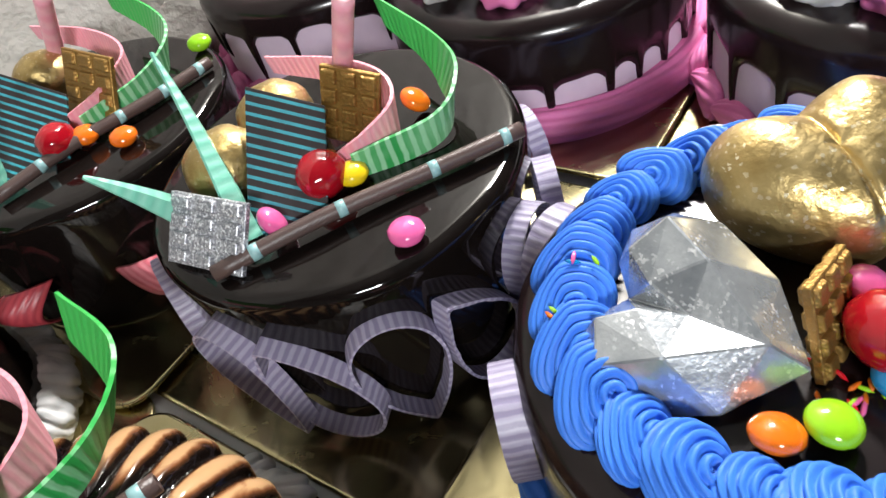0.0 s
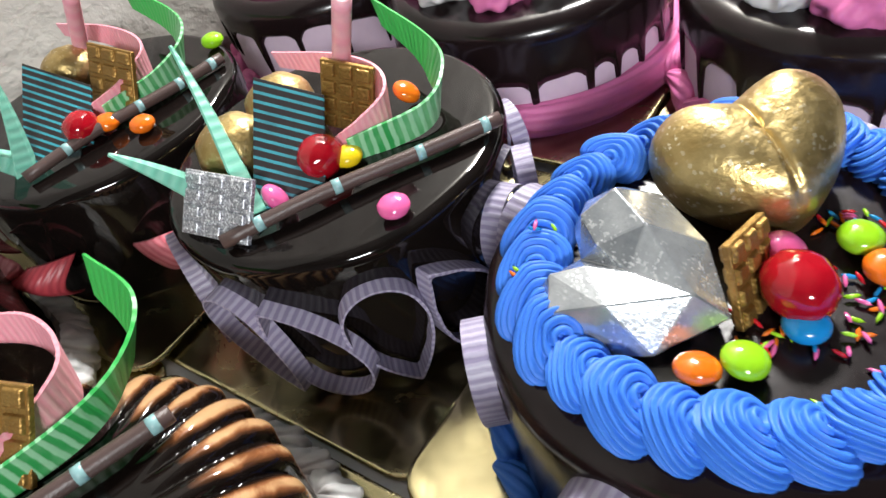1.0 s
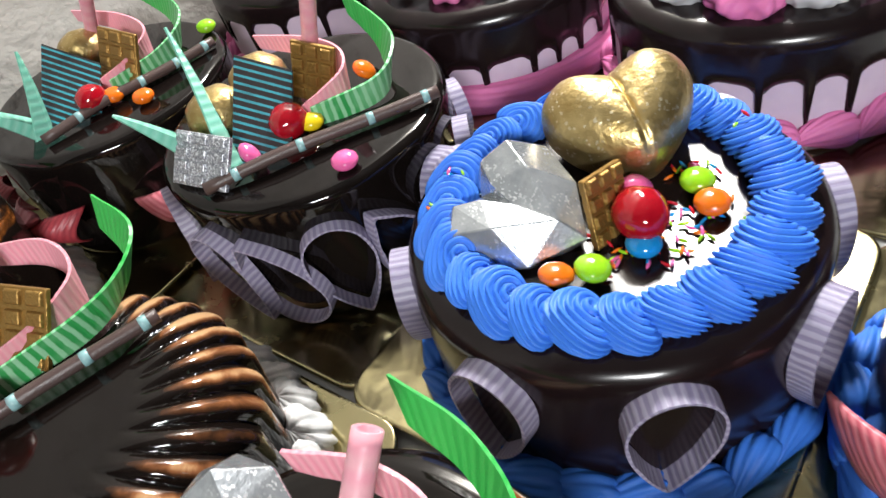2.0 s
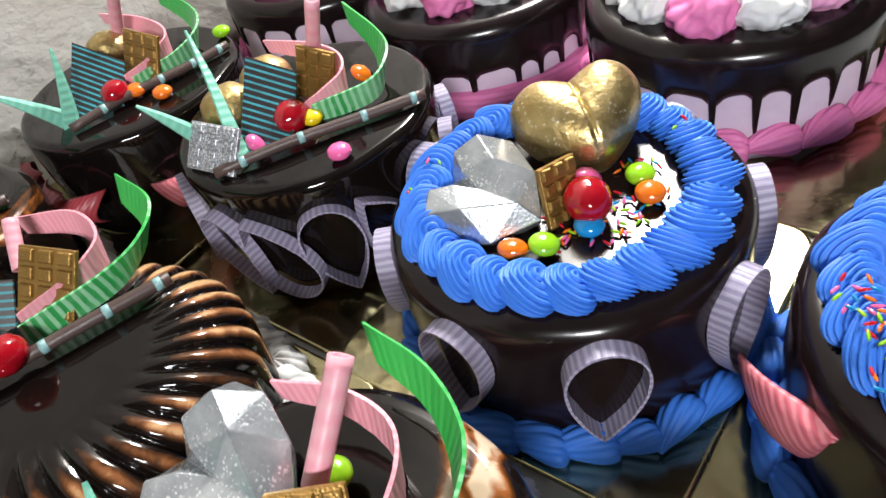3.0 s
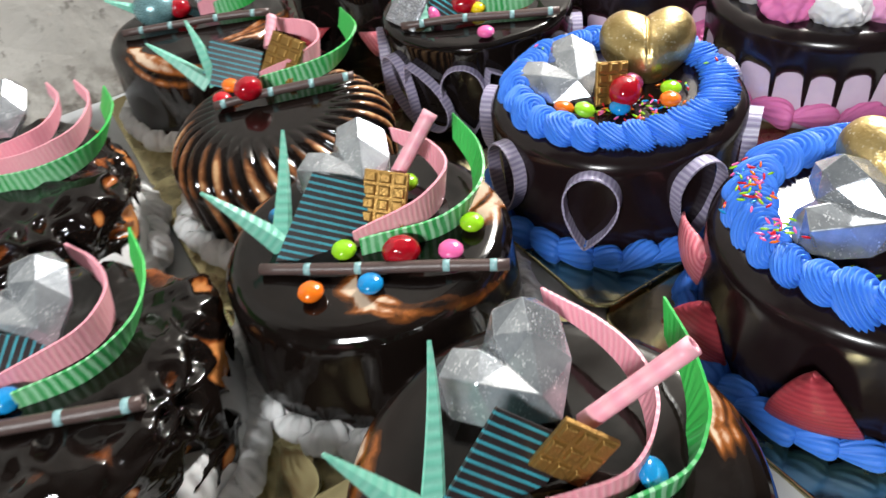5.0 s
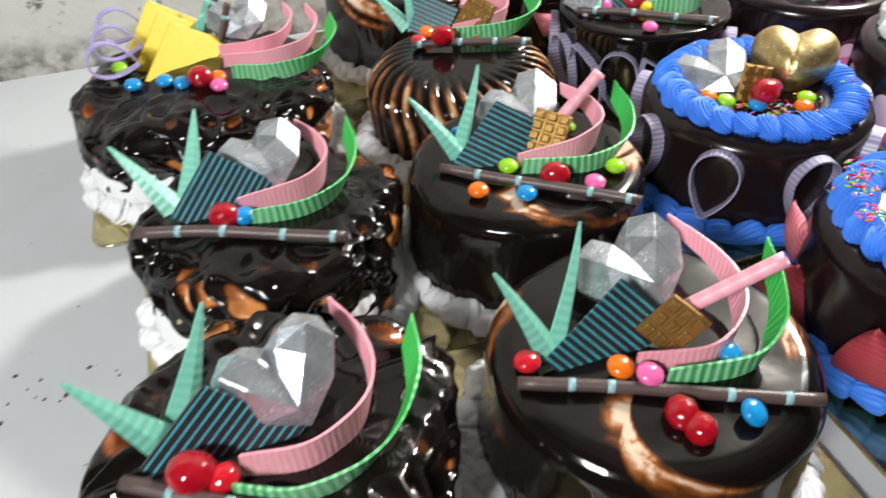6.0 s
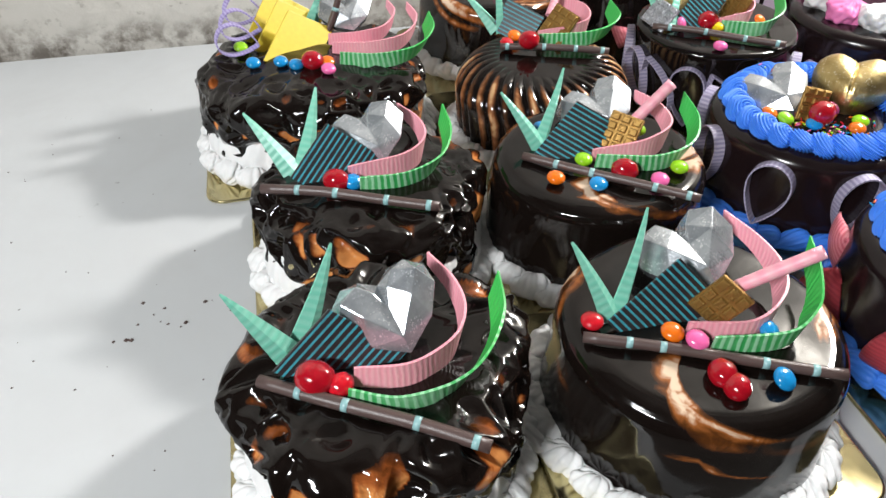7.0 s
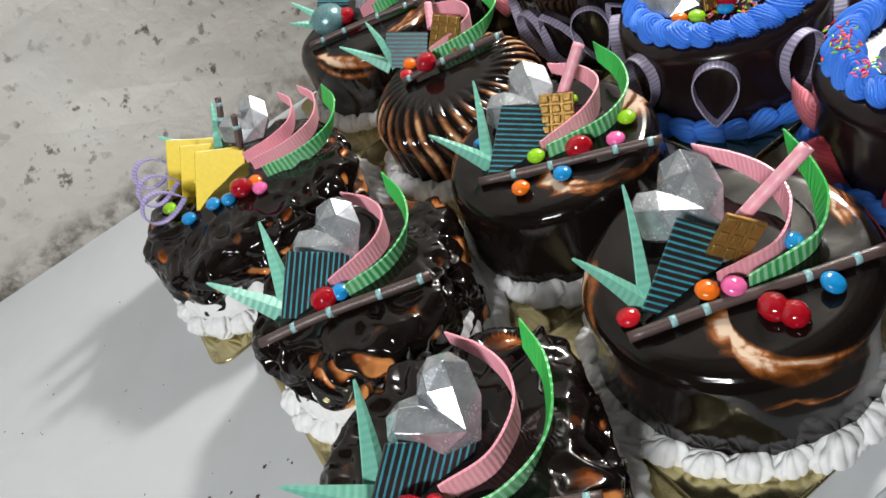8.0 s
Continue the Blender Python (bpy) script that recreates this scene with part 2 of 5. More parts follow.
# ---- mesh helpers ----
def to_mesh(name, verts, faces, uvs=None, smooth=True, cream=None):
    me = bpy.data.meshes.new(name)
    me.from_pydata([tuple(v) for v in verts], [], faces)
    if uvs is not None:
        layer = me.uv_layers.new(name="UVMap")
        flat = np.array([uvs[l.vertex_index] for l in me.loops], dtype=np.float32).ravel()
        layer.data.foreach_set("uv", flat)
    if cream is not None:
        me.attributes.new("cream", "FLOAT", "POINT").data.foreach_set("value", np.asarray(cream, dtype=np.float32))
    if smooth:
        me.polygons.foreach_set("use_smooth", [True] * len(me.polygons))
    me.update()
    return me


def part(name, me, material, parent, label="", m=None):
    ob = new(name, me)
    if not me.materials:
        me.materials.append(material)
    elif me.materials[0] != material:
        ob.material_slots[0].link = "OBJECT"
        ob.material_slots[0].material = material
    ob.parent = parent
    if m is not None:
        ob.matrix_basis = m
    if label:
        tagged(ob, label)
    return ob


def thing(name, at, label, category, group="", turn=0.0):
    ob = new(name)
    ob.empty_display_size = 0.02
    ob.matrix_world = pose(at[0], at[1], at[2] if len(at) > 2 else 0.0, 0, 0, turn)
    return tagged(ob, label, category, group)


def grid(fn, nu, nv, wrap_u=False, wrap_v=False, uv=None, cream=None, cap_ends=False):
    """A surface from fn(u, v), u and v from 0 to 1."""
    verts, uvs, cr = [], [], []
    for j in range(nv):
        v = j / nv if wrap_v else j / (nv - 1)
        for i in range(nu):
            u = i / nu if wrap_u else i / (nu - 1)
            verts.append(fn(u, v))
            uvs.append(uv(u, v) if uv else (u, v))
            if cream:
                cr.append(cream(u, v))
    faces = []
    for j in range(nv if wrap_v else nv - 1):
        for i in range(nu if wrap_u else nu - 1):
            a, b = j * nu + i, j * nu + (i + 1) % nu
            c, d = ((j + 1) % nv) * nu + (i + 1) % nu, ((j + 1) % nv) * nu + i
            faces.append((a, b, c, d))
    if cap_ends:
        faces.append(tuple(reversed(range(nu))))
        faces.append(tuple(range((nv - 1) * nu, nv * nu)))
    return verts, faces, uvs, (cr or None)


def gridmesh(name, *args, **kw):
    smooth = kw.pop("smooth", True)
    v, f, uv, cr = grid(*args, **kw)
    return to_mesh(name, v, f, uv, smooth, cr)


def spline(points, n):
    """n points on a smooth curve through the given ones."""
    p = [Vector(q) for q in points]
    p = [2 * p[0] - p[1], *p, 2 * p[-1] - p[-2]]
    out = []
    for i in range(n):
        s = i / (n - 1) * (len(p) - 3)
        k = min(int(s), len(p) - 4)
        f = s - k
        a, b, c, d = p[k:k + 4]
        out.append(0.5 * (2 * b + (c - a) * f + (2 * a - 5 * b + 4 * c - d) * f * f + (3 * b - a - 3 * c + d) * f ** 3))
    return out


def strip_mesh(name, path, wide, thick, closed=False, ripple=0.0, freq=300.0):
    """A thick band along path; wide(s) gives the vector across it, s from 0 to 1."""
    n = len(path)
    verts, uvs, run = [], [], 0.0
    for i, p in enumerate(path):
        a, b = path[i - 1 if closed or i else 0], path[(i + 1) % n if closed else min(i + 1, n - 1)]
        along = (b - a).normalized()
        if i:
            run += (p - path[i - 1]).length
        w = wide(i / (n - 1))
        side = along.cross(w).normalized()
        off = ripple * math.sin(run * freq * 2 * math.pi)
        t = thick / 2
        for q, vv in ((p - w + side * (t + off), 0), (p + w + side * (t + off), 1), (p + w - side * t, 1), (p - w - side * t, 0)):
            verts.append(q)
            uvs.append((run, vv))
    faces = []
    for i in range(n if closed else n - 1):
        k = (i + 1) % n
        for e in range(4):
            faces.append((4 * i + e, 4 * i + (e + 1) % 4, 4 * k + (e + 1) % 4, 4 * k + e))
    if not closed:
        faces += [(3, 2, 1, 0), (4 * n - 4, 4 * n - 3, 4 * n - 2, 4 * n - 1)]
    me = to_mesh(name, verts, faces, uvs)
    me.polygons.foreach_set("use_smooth", [False] * len(me.polygons))
    return me


def tube_mesh(name, path, radius, n=14, hollow=0.55):
    """A round tube with open, hollowed ends."""
    uvs = []
    m = len(path)
    frames = []
    for i, p in enumerate(path):
        along = (path[min(i + 1, m - 1)] - path[max(i - 1, 0)]).normalized()
        x = along.cross(Vector((0.13, 0.21, 1))).normalized()
        frames.append((p, x, along.cross(x).normalized(), along))
    stations = [(frames[0], hollow * 0.9, 0.006), (frames[0], hollow, 0.0), *[(f, 1.0, 0.0) for f in frames], (frames[-1], hollow, 0.0), (frames[-1], hollow * 0.9, -0.006)]
    verts = []
    for k, ((p, x, y, z), s, push) in enumerate(stations):
        for i in range(n):
            a = 2 * math.pi * i / n
            verts.append(p + z * push + (x * math.cos(a) + y * math.sin(a)) * radius * s)
            uvs.append((k * 0.004, i / n))
    faces = []
    for k in range(len(stations) - 1):
        for i in range(n):
            faces.append((k * n + i, k * n + (i + 1) % n, (k + 1) * n + (i + 1) % n, (k + 1) * n + i))
    faces += [tuple(reversed(range(n))), tuple(range((len(stations) - 1) * n, len(stations) * n))]
    return to_mesh(name, verts, faces, uvs)


def local(cake, p):
    return Vector((p[0] - cake.location.x, p[1] - cake.location.y, p[2]))


def basis(origin, x, y):
    """A pose with its x and y axes along the given directions."""
    x = Vector(x).normalized()
    z = x.cross(Vector(y)).normalized()
    y = z.cross(x)
    return Matrix((( x.x, y.x, z.x, origin[0]), (x.y, y.y, z.y, origin[1]), (x.z, y.z, z.z, origin[2]), (0, 0, 0, 1)))


# ---- shared small meshes ----
def ellipsoid(name, a, b, c, nu=28, nv=16, dent=0.0):
    def fn(u, v):
        p, q = 2 * math.pi * u, math.pi * v
        s = 1 + dent * noise.noise(Vector((3 * math.sin(q) * math.cos(p), 3 * math.sin(q) * math.sin(p), 3 * math.cos(q))))
        return a * s * math.sin(q) * math.cos(p), b * s * math.sin(q) * math.sin(p), c * s * math.cos(q)
    return gridmesh(name, fn, nu, nv, wrap_u=True)


def shell_mesh(name, a, b, c, ridges=9, twist=1.7, depth=0.2, rings=26):
    """A piped star-nozzle shell: a fat ridged drop along x that curls over and ends in a tail."""
    def fn(u, v):
        q = math.pi * v
        r = math.sin(q) ** 0.7 * (1.0 - 0.42 * math.cos(q)) / 1.15
        p = 2 * math.pi * u
        wave = abs(math.sin(0.5 * ridges * (p + twist * (v - 0.5))))
        s = 1 - depth * (1 - wave ** 0.75)
        x = -a * math.cos(q)
        return x, b * r * s * math.cos(p) + 0.16 * a * math.sin(1.4 * q), c * r * s * math.sin(p) + 0.15 * c * math.sin(q)
    return gridmesh(name, fn, ridges * 6, rings, wrap_u=True)


def curl_mesh(name, a=0.0108, b=0.0124, c=0.0090, ridges=11, depth=0.27):
    """A piped hook of buttercream: a fat drop whose ridges run in arcs round the end where the nozzle stopped."""
    pole = Vector((0.70, 0.22, 0.66)).normalized()
    e1 = pole.cross(Vector((0, 0, 1))).normalized()
    e2 = pole.cross(e1)

    def fn(u, v):
        q, p = math.pi * (0.02 + 0.96 * v), 2 * math.pi * u
        d = pole * math.cos(q) + (e1 * math.cos(p) + e2 * math.sin(p)) * math.sin(q)
        wave = abs(math.sin(math.pi * ridges * v + 0.5 * math.sin(p)))
        s = 1 - depth * (1 - wave ** 0.6)
        x, y, z = a * s * d.x, b * s * d.y, c * s * d.z
        # the drop drags out to a tail over the rim of the cake
        if y < 0:
            x += 0.45 * -y
            z *= 1 + 0.35 * y / b
        return x, y, z - 0.12 * x
    return gridmesh(name, fn, 34, ridges * 7, wrap_u=True, cap_ends=True)


CANDY_MESH = {k: ellipsoid("candy_" + k, 0.0064, 0.0064, 0.0040, 24, 14, 0.04) for k in CANDY}
CHERRY_COAT = candy_coat("cherry_glaze", (0.34, 0.004, 0.012), 0.07)
CHERRY_MESH = ellipsoid("cherry", 0.0100, 0.0088, 0.0082, 30, 18, 0.05)
BLUE_SHELL = curl_mesh("blue_curl")
BLUE_BASE = shell_mesh("blue_base_shell", 0.0140, 0.0085, 0.0100, 11, 1.4, 0.17)

def scallop_mesh(name, a, b, c, ridges=11):
    """A fluffy piped scallop: ridges fan out and down from where the nozzle was pulled away."""
    pole = Vector((0.12, 0.50, 0.86)).normalized()
    e1 = pole.cross(Vector((1, 0, 0))).normalized()
    e2 = pole.cross(e1)

    def fn(u, v):
        q, p = math.pi * (0.01 + 0.98 * v), 2 * math.pi * u
        d = pole * math.cos(q) + (e1 * math.cos(p) + e2 * math.sin(p)) * math.sin(q)
        s = 1 - 0.17 * (1 - abs(math.sin(0.5 * ridges * p)) ** 0.7) * math.sin(q) + 0.20 * noise.noise(d * 1.7) + 0.07 * noise.noise(d * 4.5)
        return a * s * d.x, b * s * d.y, c * s * d.z
    return gridmesh(name, fn, ridges * 6, 20, wrap_u=True, cap_ends=True)


PINK_SHELL = shell_mesh("pink_shell", 0.0165, 0.0085, 0.0120, 11, 1.6, 0.17)
def dollop_mesh(name, a, c):
    """A soft rosette with ragged petals round it."""
    def fn(u, v):
        p, q = 2 * math.pi * u, math.pi * v
        d = Vector((math.sin(q) * math.cos(p), math.sin(q) * math.sin(p), math.cos(q)))
        s = 1 - 0.08 * (1 - abs(math.sin(6.5 * p + 3.2 * q))) * math.sin(q) + 0.20 * noise.noise(d * 1.8) + 0.05 * noise.noise(d * 5.0)
        return a * s * d.x, a * s * d.y, c * s * d.z
    return gridmesh(name, fn, 90, 40, wrap_u=True)


WHITE_SHELL = scallop_mesh("white_scallop", 0.0162, 0.0098, 0.0108)
DOLLOP = dollop_mesh("dollop", 0.0205, 0.0140)
SPRINKLE = {k: ellipsoid("sprinkle_" + k, 0.0024, 0.0007, 0.0007, 6, 5) for k in CANDY}


def teardrop_mesh(name, wide, tall, depth, lean=0.0):
    """A ribbon bent to a drop with its point at the bottom; the ribbon's width runs along y."""
    path = []
    n = 44
    for i in range(n):
        t = 2 * math.pi * (i + 0.5) / n
        x, z = wide * math.sin(t) * abs(math.sin(t / 2)) ** 0.85, -tall * math.cos(t)
        path.append(Vector((x * math.cos(lean) - z * math.sin(lean), 0, x * math.sin(lean) + z * math.cos(lean))))
    return strip_mesh(name, path, lambda s: Vector((0, depth / 2, 0)), 0.0012, closed=True, ripple=0.00025, freq=330)


# ---- parts of cakes ----
def candy(cake, colour, p, tilt=0.0, turn=0.0):
    return part("candy", CANDY_MESH[colour], CANDY[colour], cake, f"glossy {colour} sugar-coated candy", pose(*local(cake, p), tilt, tilt * 0.4, turn))


def cherry(cake, p, turn=0.0, size=1.0):
    return part("cherry", CHERRY_MESH, CHERRY_COAT, cake, "shiny red glazed cherry", pose(*local(cake, p), 8, 5, turn) @ Matrix.Scale(size, 4))


def stick(cake, p, q, bands=(0.14, 0.36, 0.62, 0.86), radius=0.0030, sag=0.0035):
    p, q = local(cake, p), local(cake, q)
    rng = random.Random(int(1e4 * abs(p.x + q.y)))
    path = spline([p, p.lerp(q, 0.33) + Vector((sag * rng.uniform(-0.5, 0.5), sag * rng.uniform(-0.5, 0.5), sag * rng.uniform(-0.2, 0.5))), p.lerp(q, 0.7) + Vector((sag * rng.uniform(-0.5, 0.5), 0, sag * rng.uniform(-0.2, 0.5))), q], 16)
    tube = part("chocolate_stick", tube_mesh("chocolate_stick", path, radius), STICK, cake, "dark chocolate stick with turquoise bands")
    for s in bands:
        k = max(1, min(14, round(s * 15)))
        a = path[k]
        d = (path[k + 1] - path[k - 1]).normalized()
        part("band", tube_mesh("band", [a - d * 0.0017, a, a + d * 0.0017], radius * 1.03, 14, 0.9), BAND, tube)
    return tube


def slab(name, cake, corner, top, right, thick, material, label, across=False, inset=0.0004):
    """A thin rectangular plate by three corners: left, top and right. Its stripes run from top to right, or across."""
    a, t, r = (local(cake, p) for p in (corner, top, right))
    e1, e2 = (r - t), (a - t)
    if across:
        e1, e2 = e2, e1
    m = basis(t, e1, e2)
    w, skew = e1.length, e2.dot(e1.normalized())
    h = math.sqrt(e2.length ** 2 - skew ** 2)
    bm = bmesh.new()
    bmesh.ops.create_cube(bm, size=1.0, matrix=Matrix.Translation((w / 2, h / 2, 0)) @ Matrix.Diagonal((w, h, thick, 1)))
    bmesh.ops.bevel(bm, geom=list(bm.edges), offset=inset, segments=2, profile=0.6, affect="EDGES")
    for v in bm.verts:
        v.co.x += skew * v.co.y / h
    me = bpy.data.meshes.new(name)
    bm.to_mesh(me)
    bm.free()
    return part(name, me, material, cake, label, m)


def wafer(cake, low, top, right, material, label, cols=3, rows=4, thick=0.0045):
    """A moulded chocolate tile with raised squares, by its lower left, upper left and upper right corners."""
    a, t, r = (local(cake, p) for p in (low, top, right))
    x, y = r - t, a - t
    w, h = x.length, y.length
    m = basis(t, x, y)
    bm = bmesh.new()
    bmesh.ops.create_cube(bm, size=1.0, matrix=Matrix.Translation((w / 2, h / 2, 0)) @ Matrix.Diagonal((w, h, thick * 0.55, 1)))
    for i in range(cols):
        for j in range(rows):
            for side in (1, -1):
                c = Vector(((i + 0.5) * w / cols, (j + 0.5) * h / rows, side * thick * 0.33))
                made = bmesh.ops.create_cube(bm, size=1.0, matrix=Matrix.Translation(c) @ Matrix.Diagonal((w / cols * 0.88, h / rows * 0.88, thick * 0.5, 1)))
                for v in made["verts"]:
                    if (v.co.z - c.z) * side > 0:
                        v.co.x, v.co.y = c.x + (v.co.x - c.x) * 0.72, c.y + (v.co.y - c.y) * 0.72
    bmesh.ops.bevel(bm, geom=list(bm.edges), offset=0.0003, segments=1, affect="EDGES")
    me = bpy.data.meshes.new("wafer")
    bm.to_mesh(me)
    bm.free()
    return part("chocolate_tile", me, material, cake, label, m)


def spike(cake, tip, foot, width=0.0135, fold=0.0045, label="mint-green folded sugar shard"):
    """A long folded shard that narrows to its tip."""
    tip, foot = local(cake, tip), local(cake, foot)
    foot = foot + (foot - tip).normalized() * 0.006
    along = tip - foot
    across = along.cross(Vector((0.35, -0.9, 0.25))).normalized()
    out = across.cross(along).normalized()
    verts, uvs = [], []
    n = 12
    for i in range(n):
        s = i / (n - 1)
        w = width * (1 - s) ** 0.9 * 0.5 + 0.0006
        c = foot + along * s + out * 0.003 * math.sin(2.2 * s)
        for off, f in ((-w, 0.0), (0, fold * (1 - s)), (w, 0.0)):
            for t in (0.0005, -0.0005):
                verts.append(c + across * off + out * (f + t))
                uvs.append((s * along.length, off))
    faces = []
    for i in range(n - 1):
        a, b = 6 * i, 6 * (i + 1)
        for k in (0, 2):
            faces.append((a + k, a + k + 2, b + k + 2, b + k))
            faces.append((a + k + 1, b + k + 1, b + k + 3, a + k + 3))
        faces += [(a, b, b + 1, a + 1), (a + 4, a + 5, b + 5, b + 4)]
    faces += [(0, 1, 3, 2), (2, 3, 5, 4), (6 * n - 6, 6 * n - 4, 6 * n - 3, 6 * n - 5), (6 * n - 4, 6 * n - 2, 6 * n - 1, 6 * n - 3)]
    return part("shard", to_mesh("shard", verts, faces, uvs, smooth=False), SPIKEMAT, cake, label)


def ribbon(cake, points, width, material, label, narrow_end=0.35, narrow_start=0.6, lean=(24, -4), name="ribbon"):
    """A sugar ribbon on edge along the given points, from its raised tip to its foot; lean: degrees by which its edge flares outwards at tip and foot."""
    path = spline([local(cake, p) for p in points], 48)
    middle = sum(path, Vector()) / len(path)

    def wide(s):
        if narrow_start < 1:
            k = min(1.0, narrow_start + (1 - narrow_start) * s / 0.62)
        else:
            k = 1.0 + (narrow_start - 1.0) * (1 - s)
        k *= 1.0 if s < 0.6 else 1 - (1 - narrow_end) * ((s - 0.6) / 0.4) ** 1.7
        p = path[min(47, round(s * 47))]
        out = Vector((p.x - middle.x, p.y - middle.y, 0))
        out = out.normalized() if out.length > 1e-6 else Vector((1, 0, 0))
        a = math.radians(lean[0] + (lean[1] - lean[0]) * s)
        return (Vector((0, 0, 1)) * math.cos(a) + out * math.sin(a)) * width / 2 * k
    return part(name, strip_mesh(name, path, wide, 0.0014, ripple=0.0001, freq=330), material, cake, label)


def straw(cake, foot, tip, radius=0.0042):
    p, q = local(cake, foot), local(cake, tip)
    return part("straw", tube_mesh("straw", spline([p, p.lerp(q, 0.5), q], 10), radius, 14, 0.6), STRAW, cake, "pink rolled sugar tube")


def heart_outline(n, notch=0.60):
    """n points round a blunt heart, from its notch over its right lobe and its tip."""
    half = [(0.0, notch), (0.30, 0.92), (0.66, 0.95), (0.94, 0.68), (1.0, 0.22), (0.80, -0.28), (0.44, -0.70)]
    ring = half + [(0.0, -0.95)] + [(-x, y) for x, y in reversed(half[1:])]
    out = []
    for i in range(n):
        s = i / n * 14
        k, f = int(s), s % 1
        p = [ring[(k + d) % 14] for d in (-1, 0, 1, 2)]
        out.append(tuple(0.5 * (2 * p[1][e] + (p[2][e] - p[0][e]) * f + (2 * p[0][e] - 5 * p[1][e] + 4 * p[2][e] - p[3][e]) * f * f + (3 * p[1][e] - p[0][e] - 3 * p[2][e] + p[3][e]) * f ** 3) for e in (0, 1)))
    return out


def gem_heart(cake, tip, up, facing, width, tall, deep, label="large silver faceted sugar heart"):
    """A faceted heart with a flat panel on each lobe; up points from its tip to its notch, facing out of its face."""
    half = [(0.30, 0.93, 0.40), (0.66, 0.95, 0.42), (0.96, 0.66, 0.40), (1.0, 0.20, 0.44), (0.66, -0.42, 0.40)]
    panel = [(0.13, 0.50, 0.86), (0.36, 0.80, 0.90), (0.76, 0.60, 0.96), (0.48, 0.12, 1.0)]
    middle = [(0.0, 0.69, 0.44), (0.0, -0.92, 0.36), (0.0, 0.10, 0.74), (0.0, -0.58, 0.80)]
    verts = list(middle)
    sides = []
    for k in (1, -1):
        first = len(verts)
        verts += [(k * x, y, z) for x, y, z in half + panel]
        sides.append(list(range(first, first + 9)))
    notch, point, valley, ridge = range(4)
    faces = []
    for k, (o1, o2, o3, o4, o5, p1, p2, p3, p4) in zip((1, -1), sides):
        for f in ((p1, p4, p3, p2), (p1, valley, p4), (p4, valley, ridge), (p4, o4, p3), (p4, o5, o4), (p4, ridge, o5), (ridge, point, o5), (notch, valley, p1),
                  (notch, p1, p2, o1), (o1, p2, o2), (o2, p2, p3, o3), (o3, p3, o4)):
            faces.append(f if k > 0 else tuple(reversed(f)))
    rim = [notch, *sides[0][:5], point, *reversed(sides[1][:5])]
    base = len(verts)
    verts += [(0.88 * verts[i][0], 0.88 * verts[i][1], 0.0) for i in rim]
    n = len(rim)
    for i in range(n):
        j = (i + 1) % n
        faces.append((rim[i], rim[j], base + j, base + i))
    faces.append(tuple(base + i for i in range(n)))
    verts = [(x * width / 2, (y + 1.0) * tall / 2, z * deep) for x, y, z in verts]
    u, f = Vector(up).normalized(), Vector(facing).normalized()
    m = basis(local(cake, tip), u.cross(f), u)
    bm = bmesh.new()
    made = [bm.verts.new(v) for v in verts]
    for q in faces:
        bm.faces.new([made[i] for i in q])
    bmesh.ops.recalc_face_normals(bm, faces=list(bm.faces))
    bmesh.ops.bevel(bm, geom=list(bm.edges), offset=0.00035, segments=1, affect="EDGES")
    me = bpy.data.meshes.new("gem_heart")
    bm.to_mesh(me)
    bm.free()
    return part("gem_heart", me, GEM, cake, label, m)


def puffed_heart(cake, tip, up, facing, width, tall, deep, material, label):
    """A rounded, moulded heart with a seam down its middle."""
    ring = heart_outline(72, 0.82)

    def fn(u, v):
        i = u * 72 + 1e-6
        a, b = ring[int(i) % 72], ring[(int(i) + 1) % 72]
        x, y = a[0] + (b[0] - a[0]) * (i % 1), a[1] + (b[1] - a[1]) * (i % 1)
        q = math.pi * v
        k = math.sin(q) ** 0.8 if 0 < v < 1 else 0.0
        x, y = x * k, 0.15 + (y - 0.15) * k
        z = math.cos(q)
        z = math.copysign(abs(z) ** 0.9, z) * (1 - 0.20 * math.exp(-(x / 0.30) ** 2) * max(0.0, y + 0.5) - 0.09 * math.exp(-(x / 0.035) ** 2))
        return x * width / 2, (y + 1.0) * tall / 2, z * deep / 2
    u, f = Vector(up).normalized(), Vector(facing).normalized()
    m = basis(local(cake, tip), u.cross(f), u)
    return part("gold_heart", gridmesh("gold_heart", fn, 144, 60, wrap_u=True), material, cake, label, m)


